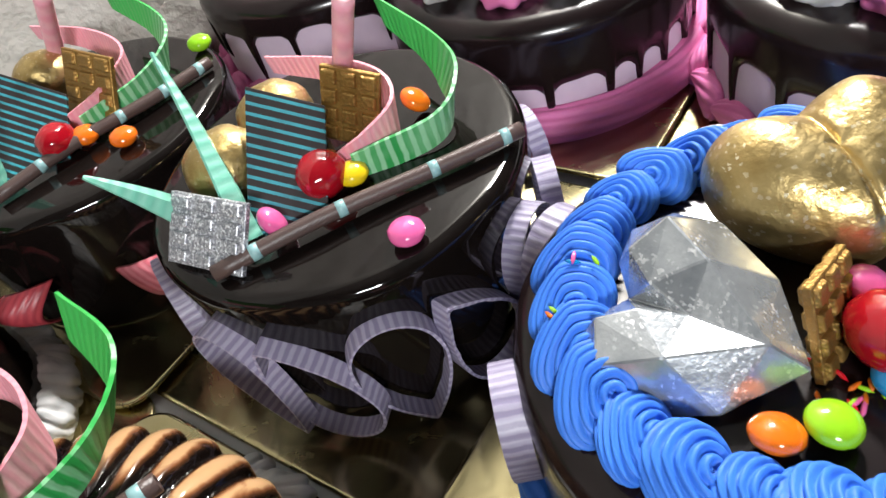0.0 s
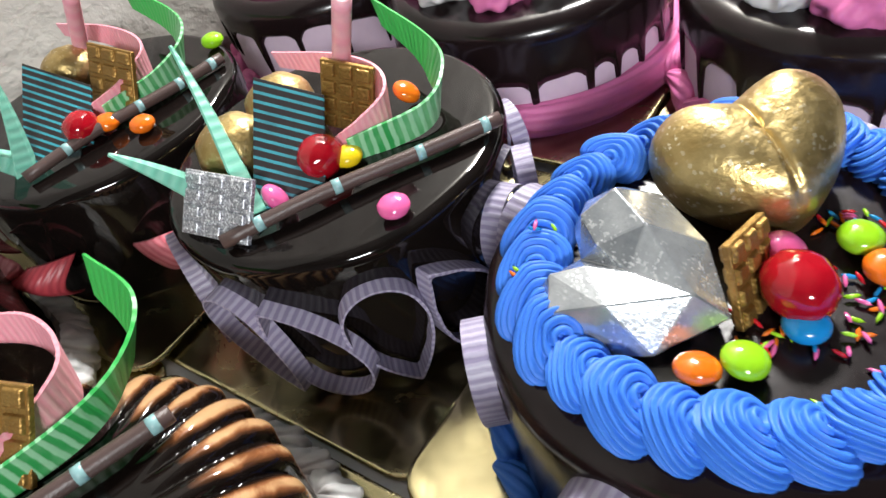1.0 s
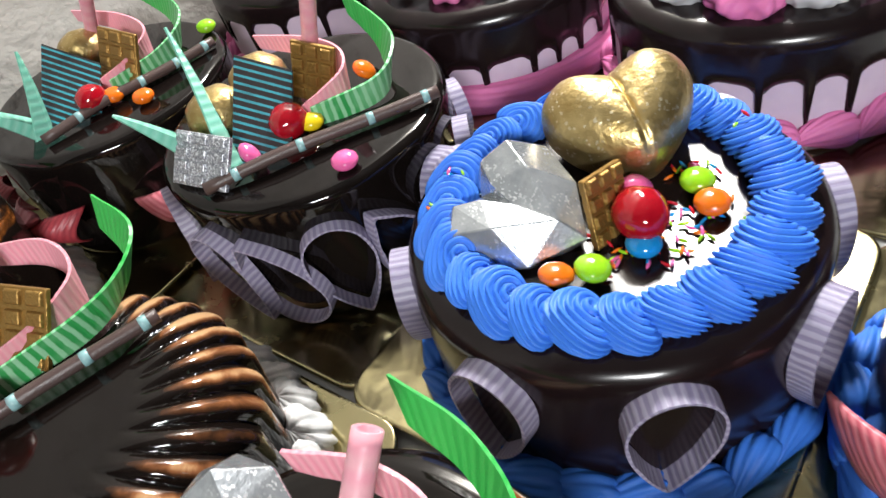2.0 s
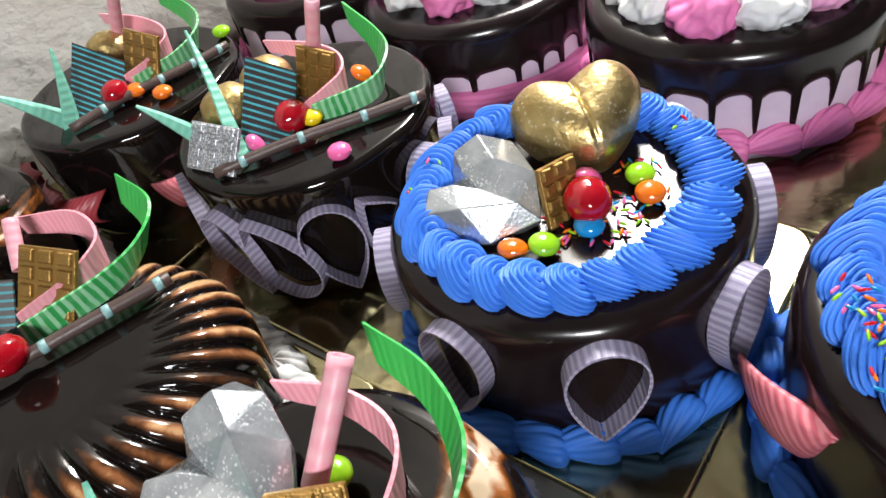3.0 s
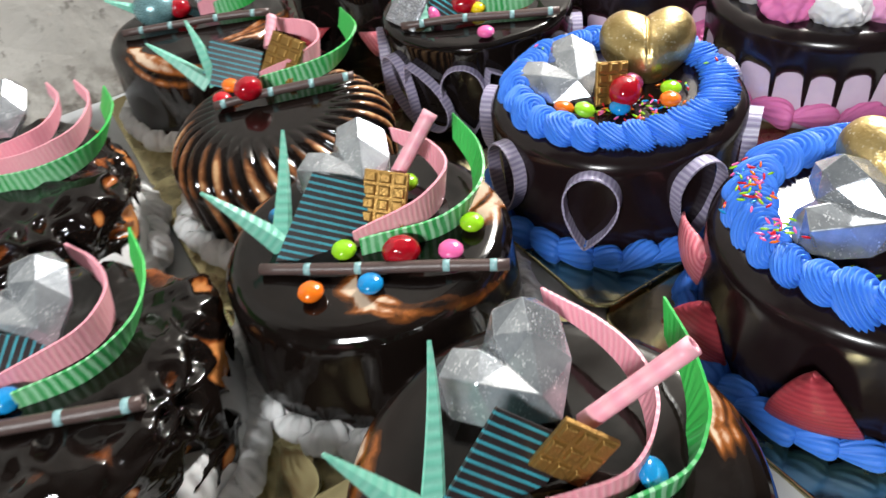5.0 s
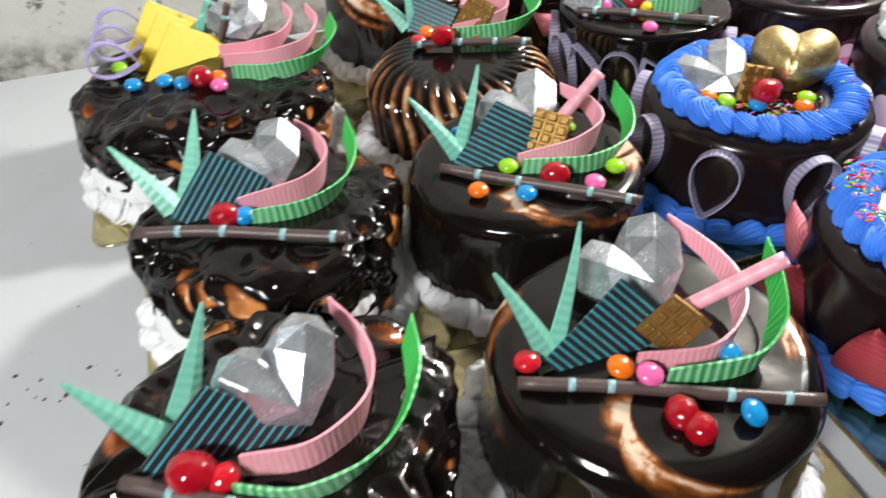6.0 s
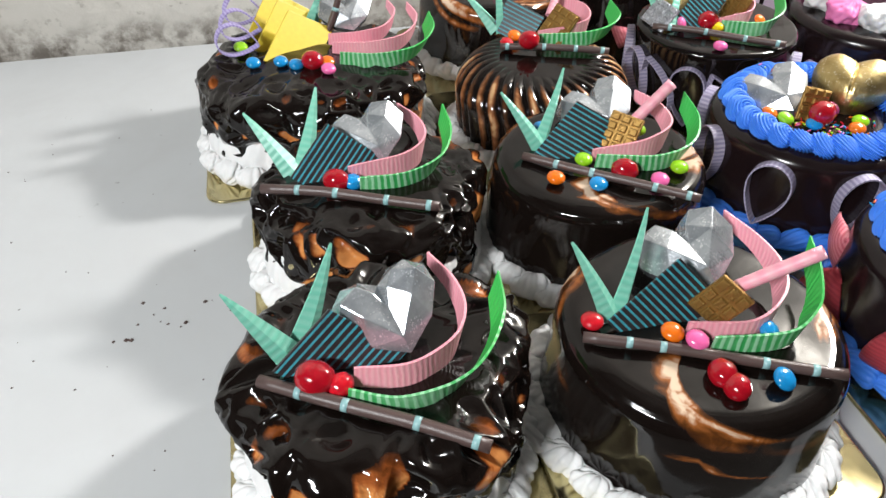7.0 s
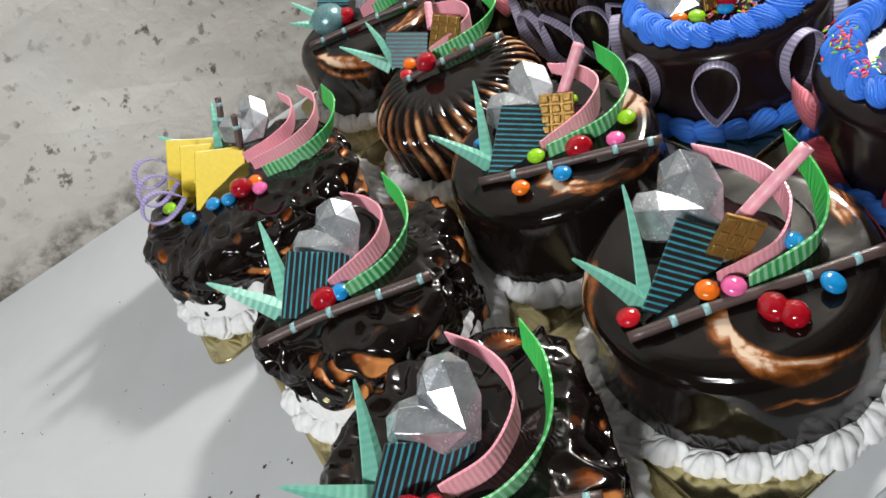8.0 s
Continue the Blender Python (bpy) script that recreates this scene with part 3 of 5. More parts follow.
def round_body(cake, radius, top, material, bevel=0.008, flare=0.0, wob=0.0012, cream=None, nu=150, label="", seed=0, name="cake_body", foot=0.004):
    """A round cake: flat top, rounded rim, upright side."""
    prof = [(0.0, top), (radius * 0.3, top), (radius * 0.55, top), (radius * 0.75, top)]
    prof += [(radius - bevel + bevel * math.sin(a), top - bevel + bevel * math.cos(a)) for a in np.linspace(0, math.pi / 2, 8)]
    prof += [(radius + flare * s, top - bevel - (top - bevel - foot) * s) for s in np.linspace(0.1, 1, 12)]
    fine = []
    for (r0, z0), (r1, z1) in zip(prof, prof[1:]):
        k = 4 if cream else 1
        fine += [(r0 + (r1 - r0) * i / k, z0 + (z1 - z0) * i / k) for i in range(k)]
    prof = fine + [prof[-1], (0.0, foot)]
    run = np.concatenate([[0], np.cumsum([math.dist(a, b) for a, b in zip(prof, prof[1:])])])
    n = len(prof)

    def fn(u, v):
        r, z = prof[round(v * (n - 1))]
        a = 2 * math.pi * u
        d = wob * noise.noise(Vector((2.2 * math.cos(a), 2.2 * math.sin(a), 30 * z + seed))) * (r / radius)
        dz = 0.7 * wob * noise.noise(Vector((r * math.cos(a) * 28, r * math.sin(a) * 28, seed + 5)))
        return (r + d) * math.cos(a), (r + d) * math.sin(a), z + (dz if z > foot + 0.01 else 0)
    cr = (lambda u, v: cream(2 * math.pi * u, run[round(v * (n - 1))], prof[round(v * (n - 1))])) if cream else None
    return part(name, gridmesh(name, fn, nu, n, wrap_u=True, cream=cr), material, cake, label)


def ring_of(name, cake, me, material, count, radius, z, label="", lean=0.0, start=0.0, jitter=0.0, turn=0.0, seed=1, keep=None):
    """Piped shells nose to tail round a cake."""
    rng = random.Random(seed)
    for k in range(count):
        a = start + 2 * math.pi * k / count
        if keep and not keep(a % (2 * math.pi)):
            continue
        r = (radius(a) if callable(radius) else radius) + rng.uniform(-1, 1) * jitter
        m = pose(r * math.cos(a), r * math.sin(a), z + rng.uniform(-0.5, 0.5) * jitter, rng.uniform(-14, 14) + lean, rng.uniform(-9, 9), math.degrees(a) + 90 + turn + rng.uniform(-11, 11))
        part(name, me, material, cake, label, m @ Matrix.Scale(1 + rng.uniform(-0.12, 0.12), 4))


def rounded_square(half, corner, n=6):
    pts = []
    for k, (sx, sy) in enumerate(((1, 1), (-1, 1), (-1, -1), (1, -1))):
        for i in range(n + 1):
            a = math.radians(90 * k + 90 * i / n)
            pts.append((sx * (half - corner) + corner * math.cos(a), sy * (half - corner) + corner * math.sin(a)))
    return pts


def cake_board(at, half=0.0915, turn=-5.0, label="square gold foil cake board with rounded corners on the table"):
    ob = thing("cake_board", at, label, "cake board", "gold cake boards", turn)
    rings = []
    for inset, z in ((0.0008, 0.0), (0.0, 0.0006), (0.0, 0.0020), (0.0006, 0.0026), (0.0018, 0.0027), (0.0030, 0.0024), (0.03, 0.0026)):
        rings.append([(x, y, z) for x, y in rounded_square(half - inset, max(0.004, 0.016 - inset))])
    n = len(rings[0])
    verts = [v for r in rings for v in r]
    faces = [tuple(reversed(range(n)))]
    for k in range(len(rings) - 1):
        for i in range(n):
            faces.append((k * n + i, k * n + (i + 1) % n, (k + 1) * n + (i + 1) % n, (k + 1) * n + i))
    faces.append(tuple(range((len(rings) - 1) * n, len(rings) * n)))
    part("board_plate", to_mesh("board_plate", verts, faces), BOARD, ob)
    return ob


# ---- the setting ----
def box(name, centre, size, material, turn=0.0, bevel=0.0, kind="structure", label="", cuts=0, rough=0.0):
    bm = bmesh.new()
    bmesh.ops.create_cube(bm, size=1.0, matrix=Matrix.Diagonal((*size, 1)))
    if bevel:
        bmesh.ops.bevel(bm, geom=list(bm.edges), offset=bevel, segments=2, affect="EDGES")
    if cuts:
        bmesh.ops.subdivide_edges(bm, edges=list(bm.edges), cuts=cuts, use_grid_fill=True)
        for v in bm.verts:
            v.co.y += rough * noise.fractal(Vector(v.co) * 9, 0.6, 2.2, 4)
    me = bpy.data.meshes.new(name)
    bm.to_mesh(me)
    bm.free()
    me.materials.append(material)
    ob = new(name, me)
    ob.matrix_world = pose(*centre, 0, 0, turn)
    return tagged(ob, label, kind=kind)


WALL_TURN = -6.5
wx, wy = math.cos(math.radians(WALL_TURN)), math.sin(math.radians(WALL_TURN))


def by_wall(x, back, z):
    """A place given along the back wall from where it meets x = -0.235, and in front of it."""
    return -0.235 + x * wx + back * wy, 0.558 + x * wy - back * wx, z


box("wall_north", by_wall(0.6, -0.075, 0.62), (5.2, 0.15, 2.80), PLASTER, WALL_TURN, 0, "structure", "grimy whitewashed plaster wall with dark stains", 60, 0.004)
top = box("table", by_wall(0.15, 0.3655, -0.02), (2.3, 0.727, 0.04), TABLE, WALL_TURN, 0.004, "thing", "glossy white table top with smears and specks")
tagged(top, category="table")
top_leg = bpy.data.meshes.new("table_leg")
bm = bmesh.new()
bmesh.ops.create_cube(bm, size=1.0, matrix=Matrix.Diagonal((0.05, 0.05, 0.74, 1)))
bmesh.ops.bevel(bm, geom=list(bm.edges), offset=0.004, segments=2, affect="EDGES")
bm.to_mesh(top_leg)
bm.free()
for sx in (-1.08, 1.08):
    for sy in (-0.32, 0.32):
        part("leg", top_leg, HOUSING, top, "", Matrix.Translation((sx, sy, -0.3895)))
box("floor", (0.6, -1.2, -0.81), (6.4, 5.0, 0.1), FLOOR)
box("ceiling", (0.6, -1.2, 2.12), (6.4, 5.0, 0.1), CEILING)
box("wall_west", (-1.9, -1.2, 0.655), (0.12, 4.9, 2.83), WALLPAINT)
box("wall_east", (3.1, -1.2, 0.655), (0.12, 4.9, 2.83), WALLPAINT)
box("wall_south", (0.6, -3.5, 0.655), (5.2, 0.12, 2.83), WALLPAINT)
lamp = new("ceiling_light")
lamp.matrix_world = look(LAMP_SIDE, AIM)
tagged(lamp, "white box-shaped light fitting aimed at the table", "ceiling light")
bm = bmesh.new()
bmesh.ops.create_cube(bm, size=1.0, matrix=Matrix.Translation((0, 0, 0.04)) @ Matrix.Diagonal((0.54, 0.20, 0.06, 1)))
bmesh.ops.bevel(bm, geom=list(bm.edges), offset=0.008, segments=2, affect="EDGES")
me = bpy.data.meshes.new("housing")
bm.to_mesh(me)
bm.free()
part("housing", me, HOUSING, lamp)
rod = part("hanger", tube_mesh("hanger", [Vector((0, 0, 0)), Vector((0, 0, 0.15)), Vector((0, 0, 2.02 - LAMP_SIDE[2]))], 0.012), HOUSING, lamp)
rod.matrix_basis = lamp.matrix_world.inverted() @ Matrix.Translation(Vector(LAMP_SIDE) + lamp.matrix_world.to_3x3() @ Vector((0, 0, 0.05)))
pendant = thing("pendant_lamp", LAMP_MAIN, "white pendant lamp holder hanging near the wall", "pendant lamp")
part("socket", tube_mesh("socket", [Vector((0, 0, 0.078)), Vector((0, 0, 0.11)), Vector((0, 0, 0.14))], 0.022), HOUSING, pendant)
part("cord", tube_mesh("cord", [Vector((0, 0, 0.13)), Vector((0, 0, 0.6)), Vector((0, 0, 2.07 - LAMP_MAIN[2]))], 0.004), HOUSING, pendant)


# ---- the cakes ----
TOP = 0.0815


def white_border(cake, radius, seed, label="white whipped-cream shell at the foot of the cake", count=27, z=0.0112):
    ring_of("piped_shell", cake, WHITE_SHELL, WHITE, count, radius, z, label, 0, seed * 0.37, 0.0012, 18, seed)


def side_loop(cake, me, angle, radius, z, material, turn=0.0, label="lavender striped ribbon loop on the side"):
    a = math.radians(angle)
    part("ribbon_loop", me, material, cake, label, pose(radius * math.cos(a), radius * math.sin(a), z, 0, 0, angle + 90 + turn))


def petal_mesh(name, wide, tall, curl):
    """A curved three-cornered chocolate petal with its point up."""
    def fn(u, v):
        s = v
        w = wide * (1 - s) ** 0.75 * (1 + 0.5 * s)
        x = (u - 0.5) * w
        return x, -curl * (1 - (2 * u - 1) ** 2) * (1 - 0.3 * s) - 0.004 * math.sin(3 * s), tall * s + 0.005 * math.cos((u - 0.5) * math.pi)
    verts, faces, uvs, _ = grid(fn, 14, 14, uv=lambda u, v: (v * tall, u))
    n = len(verts)
    verts += [(x, y + 0.0016, z) for x, y, z in verts]
    back = [tuple(n + i for i in reversed(f)) for f in faces]
    edge = [*range(14), *[14 * k + 13 for k in range(1, 14)], *range(14 * 13 + 12, 14 * 13 - 1, -1), *[14 * k for k in range(12, 0, -1)]]
    rim = [(edge[i], n + edge[i], n + edge[(i + 1) % len(edge)], edge[(i + 1) % len(edge)]) for i in range(len(edge))]
    return to_mesh(name, verts, faces + back + rim, uvs + uvs)


PETAL = petal_mesh("petal", 0.042, 0.040, 0.007)
PETAL_SMALL = petal_mesh("petal_small", 0.028, 0.026, 0.010)


def petal(cake, me, angle, radius, z, material, label, roll=0.0, turn=0.0, tilt=0.0):
    a = math.radians(angle)
    part("petal", me, material, cake, label, pose(radius * math.cos(a), radius * math.sin(a), z, 0, 0, angle + 90 + turn) @ pose(0, 0, 0, tilt, roll, 0))


# -- black mirror-glazed cake with lavender loops --
def loop_cake():
    c = thing("loop_cake", (0.241, 0.254), "round black mirror-glazed cake with lavender ribbon loops", "cake")
    round_body(c, 0.0765, TOP, GLAZE, 0.006, -0.003, 0.0012, seed=3, nu=170)
    drops = [teardrop_mesh("loop_a", 0.0225, 0.0285, 0.0080, -2.62), teardrop_mesh("loop_b", 0.0210, 0.0285, 0.0080, 0.12), teardrop_mesh("loop_c", 0.0195, 0.0285, 0.0080, -2.7), teardrop_mesh("loop_e", 0.0195, 0.0280, 0.0080, 0.65)]
    for k, a in enumerate((180, 199, 223, 245, 271, 297, 324, 352, 25, 60, 100, 142)):
        side_loop(c, drops[(3, 0, 1, 2, 1, 3)[k % 6]], a, 0.0795, 0.0375, LOOPMAT, (-4, -4, 0, 6, 0, 6)[k % 6])
    stick(c, (0.171, 0.256, 0.0857), (0.263, 0.181, 0.0857), (0.15, 0.38, 0.68, 0.9))
    slab("striped_plaque", c, (0.1905, 0.2570, 0.083), (0.2315, 0.2720, 0.1175), (0.2390, 0.2450, 0.1065), 0.0018, PRINT, "dark chocolate plaque printed with turquoise lines")
    spike(c, (0.2225, 0.3035, 0.134), (0.1930, 0.2590, 0.086))
    spike(c, (0.1725, 0.2985, 0.119), (0.1900, 0.2800, 0.088))
    wafer(c, (0.2455, 0.2570, 0.0855), (0.2530, 0.2535, 0.1145), (0.2560, 0.2300, 0.1095), WAFER, "gold-brushed moulded chocolate tile")
    wafer(c, (0.174, 0.277, 0.083), (0.190, 0.282, 0.102), (0.192, 0.248, 0.101), SILVERW, "silver glitter moulded chocolate tile")
    ribbon(c, [(0.269, 0.298, 0.1), (0.270, 0.262, 0.099), (0.264, 0.238, 0.096), (0.252, 0.227, 0.092), (0.238, 0.231, 0.089), (0.231, 0.241, 0.086)], 0.0195, PINKRIB, "pink curled sugar ribbon", 0.55, 0.4)
    ribbon(c, [(0.311, 0.266, 0.102), (0.290, 0.230, 0.098), (0.272, 0.212, 0.094), (0.253, 0.210, 0.090), (0.230, 0.234, 0.0865)], 0.0142, GREENRIB, "green striped curled sugar ribbon", 0.8, 1.1, (52, -4))
    straw(c, (0.269, 0.262, 0.094), (0.263, 0.240, 0.137))
    for p, r in (((0.2140, 0.2810, 0.0930), 0.0165), ((0.246, 0.281, 0.092), 0.0160)):
        part("gold_ball", ellipsoid("gold_ball", r, r, r * 0.9, 36, 22, 0.04), GOLD, c, "gold-dusted chocolate ball", Matrix.Translation(local(c, p)))
    cherry(c, (0.2215, 0.2425, 0.0895), 30, 1.10)
    candy(c, "yellow", (0.2272, 0.2335, 0.0865), 6)
    candy(c, "pink", (0.2060, 0.1980, 0.0858), 3)
    candy(c, "pink", (0.1960, 0.2470, 0.0885), 62, 40)
    candy(c, "orange", (0.2700, 0.2292, 0.0885), 38, 20)


# -- its neighbour at the wall, with red petals --
def petal_cake():
    c = thing("petal_cake", (0.238, 0.412), "round black mirror-glazed cake with red chocolate petals", "cake")
    round_body(c, 0.077, TOP, GLAZE, 0.006, -0.003, 0.0012, seed=8, nu=170)
    for k, (a, lift, m) in enumerate(((148, 0.034, PETALRED), (176, 0.042, PETALPINK), (204, 0.038, PETALRED), (232, 0.034, PETALPINK), (262, 0.036, PETALRED), (300, 0.036, PETALPINK))):
        petal(c, PETAL_SMALL, a, 0.081, lift, m, "red curved chocolate petal on the side", 62 if k % 2 else -66, 0, 14)
    stick(c, (0.178, 0.394, 0.0857), (0.286, 0.358, 0.0857), (0.2, 0.52, 0.75, 0.93))
    slab("striped_plaque", c, (0.189, 0.414, 0.081), (0.231, 0.440, 0.111), (0.236, 0.400, 0.098), 0.0018, PRINT, "dark chocolate plaque printed with turquoise lines")
    spike(c, (0.203, 0.416, 0.125), (0.188, 0.410, 0.084))
    spike(c, (0.160, 0.432, 0.116), (0.186, 0.414, 0.084))
    wafer(c, (0.239, 0.418, 0.085), (0.253, 0.410, 0.112), (0.251, 0.374, 0.110), WAFER, "gold-brushed moulded chocolate tile")
    ribbon(c, [(0.280, 0.478, 0.1), (0.278, 0.428, 0.099), (0.266, 0.390, 0.095), (0.244, 0.384, 0.090), (0.225, 0.397, 0.0865)], 0.0195, PINKRIB, "pink curled sugar ribbon", 0.55, 0.4)
    ribbon(c, [(0.314, 0.452, 0.102), (0.300, 0.405, 0.098), (0.281, 0.378, 0.094), (0.256, 0.373, 0.090), (0.228, 0.388, 0.0865)], 0.0142, GREENRIB, "green striped curled sugar ribbon", 0.8, 1.1, (52, -4))
    straw(c, (0.265, 0.445, 0.094), (0.262, 0.415, 0.135))
    part("gold_ball", ellipsoid("gold_ball", 0.0155, 0.0155, 0.014, 36, 22, 0.04), GOLD, c, "gold-dusted chocolate ball", Matrix.Translation(local(c, (0.252, 0.442, 0.092))))
    cherry(c, (0.214, 0.390, 0.0895), 30)
    candy(c, "orange", (0.223, 0.382, 0.087), 10)
    candy(c, "orange", (0.2270, 0.3605, 0.0858), 4)
    candy(c, "green", (0.3010, 0.3785, 0.0858), 4)


# -- cakes with a piped blue ring --
def sprinkles(c, count, seed, spots):
    """Sugar strands strewn round the given spots: x, y, z, spread."""
    rng = random.Random(seed)
    for k in range(count):
        x, y, z, spread = spots[k % len(spots)]
        colour = rng.choice(("red", "orange", "green", "blue", "pink", "pink", "green"))
        part("sprinkle", SPRINKLE[colour], CANDY[colour], c, "", pose(*local(c, (x + rng.gauss(0, spread), y + rng.gauss(0, spread), z + rng.uniform(0, 0.0012))), rng.uniform(0, 40), rng.uniform(-15, 15), rng.uniform(0, 360)))


def blue_ring(c, count, radius, seed, z=TOP + 0.0042):
    ring_of("piped_rosette", c, BLUE_SHELL, BLUE, count, radius, z, "bright blue piped buttercream curl", 0, 0.1 * seed, 0.0006, 0, seed)


def blue_cake():
    c = thing("blue_ring_cake", (0.2130, 0.0785), "dark chocolate cake with blue piped ring and lavender loops", "cake")
    round_body(c, 0.0795, TOP, GANACHE, 0.010, -0.001, 0.0012, seed=12, nu=170)
    blue_ring(c, 26, 0.0612, 2)
    ring_of("piped_shell", c, BLUE_BASE, BLUE, 26, 0.0845, 0.0125, "blue piped shell at the foot of the cake", 0, 0.2, 0.001, 15, 5)
    drop = teardrop_mesh("loop_d", 0.0200, 0.0270, 0.0085, -0.10)
    for a in (170.5, 213.5, 257, 300, 344, 29, 75, 122):
        side_loop(c, drop, a, 0.0825, 0.0480, LOOPMAT, 0)
    gem_heart(c, (0.1890, 0.0725, 0.0825), (0.14, 0.97, 0.06), (-0.34, 0.00, 0.94), 0.056, 0.0565, 0.0185)
    puffed_heart(c, (0.2260, 0.0645, 0.0865), (0.66, 0.64, 0.40), (-0.34, -0.25, 0.86), 0.0590, 0.0500, 0.040, GOLD, "large gold-dusted chocolate heart")
    wafer(c, (0.1845, 0.0735, 0.0835), (0.1965, 0.0795, 0.1060), (0.2180, 0.0745, 0.1000), WAFER, "gold-brushed moulded chocolate tile", 3, 4)
    cherry(c, (0.2012, 0.0607, 0.0915), 40, 1.12)
    candy(c, "pink", (0.2150, 0.0665, 0.0900), 25)
    candy(c, "orange", (0.1690, 0.0790, 0.0880), 24, 70)
    candy(c, "green", (0.1755, 0.0685, 0.0878), 14, 30)
    candy(c, "blue", (0.1930, 0.0570, 0.0858), 5)
    candy(c, "green", (0.2285, 0.0490, 0.0862), 3)
    candy(c, "orange", (0.2185, 0.0410, 0.0862), 3)
    sprinkles(c, 100, 4, [(0.188, 0.062, TOP + 0.001, 0.007), (0.200, 0.052, TOP + 0.001, 0.009), (0.196, 0.056, TOP + 0.001, 0.009), (0.238, 0.053, TOP + 0.001, 0.005), (0.212, 0.046, TOP + 0.001, 0.008)])
    sprinkles(c, 7, 5, [(0.200, 0.133, TOP + 0.0145, 0.004), (0.257, 0.040, TOP + 0.0140, 0.003), (0.183, 0.137, TOP + 0.010, 0.001)])


def second_blue_cake():
    c = thing("blue_ring_cake", (0.205, -0.097), "dark chocolate cake with a blue piped ring and red petals", "cake")
    round_body(c, 0.0785, TOP, GANACHE, 0.011, -0.001, 0.0012, seed=17, nu=170)
    blue_ring(c, 26, 0.0602, 3)
    ring_of("piped_shell", c, BLUE_BASE, BLUE, 26, 0.0835, 0.0125, "blue piped shell at the foot of the cake", 0, 0.1, 0.001, 15, 6)
    gem_heart(c, (0.1980, -0.1150, 0.0835), (-0.35, 0.92, 0.15), (-0.45, -0.25, 0.86), 0.052, 0.054, 0.022)
    puffed_heart(c, (0.2175, -0.1020, 0.0865), (0.62, 0.68, 0.40), (-0.34, -0.27, 0.86), 0.054, 0.048, 0.036, GOLD, "large gold-dusted chocolate heart")
    cherry(c, (0.2120, -0.1230, 0.0900), 40, 1.05)
    candy(c, "blue", (0.2020, -0.1330, 0.0862), 5)
    sprinkles(c, 70, 9, [(0.1620, -0.0540, TOP + 0.0162, 0.006), (0.1730, -0.0430, TOP + 0.0165, 0.005), (0.1490, -0.0770, TOP + 0.0160, 0.004)])
    sprinkles(c, 30, 10, [(0.1880, -0.1350, TOP + 0.001, 0.008), (0.1620, -0.1100, TOP + 0.001, 0.006)])
    petal(c, PETAL, 114, 0.0860, 0.036, PETALPINK, "rose-striped chocolate petal on the side", 52, 40, 8)
    petal(c, PETAL, 152, 0.0865, 0.018, PETALRED, "dark red chocolate petal on the side", 8, 30, 4)
    petal(c, PETAL, 199, 0.0835, 0.024, PETALRED, "dark red chocolate petal on the side", -8, 0, 6)
    petal(c, PETAL, 250, 0.0835, 0.024, PETALRED, "dark red chocolate petal on the side", -10, 0, 6)


# -- marbled cakes --
def swirl(bands):
    """How far cream shows: bands of (from angle, to angle, run there, run at the end, half width, strength), run from the middle outwards."""
    def cream(a, s, rz):
        best = 0.0
        for a0, a1, s0, s1, w, k, *bend in bands:
            d = (math.degrees(a) - a0) % 360
            span = (a1 - a0) % 360
            if d > span + 25 and d < 335:
                continue
            d = d if d <= 335 else d - 360
            f = min(1.0, max(0.0, d / span))
            centre = s0 + (s1 - s0) * f ** (bend[0] if bend else 0.8)
            off = (s - centre) + 0.004 * noise.noise(Vector((d * 0.05, s * 120, a0)))
            over = max(0.0, -d, d - span) / 12.0
            width = w * (1.0 - 0.62 * f if bend else 0.5 + 0.9 * math.sin(math.pi * min(0.9, f + 0.15)))
            g = math.exp(-abs(off / width) ** (4 if off < 0 else 2) - over ** 2)
            g *= 0.70 + 0.75 * noise.noise(Vector((d * 0.02, (s - centre) * (150 if w > 0.008 else 330), 3.1 + a0)))
            best = max(best, k * g * (max(0.34, 1.08 - 1.5 * f) if bend else 1.05 - 0.45 * f))
        return min(1.2, max(0.0, best))
    return cream


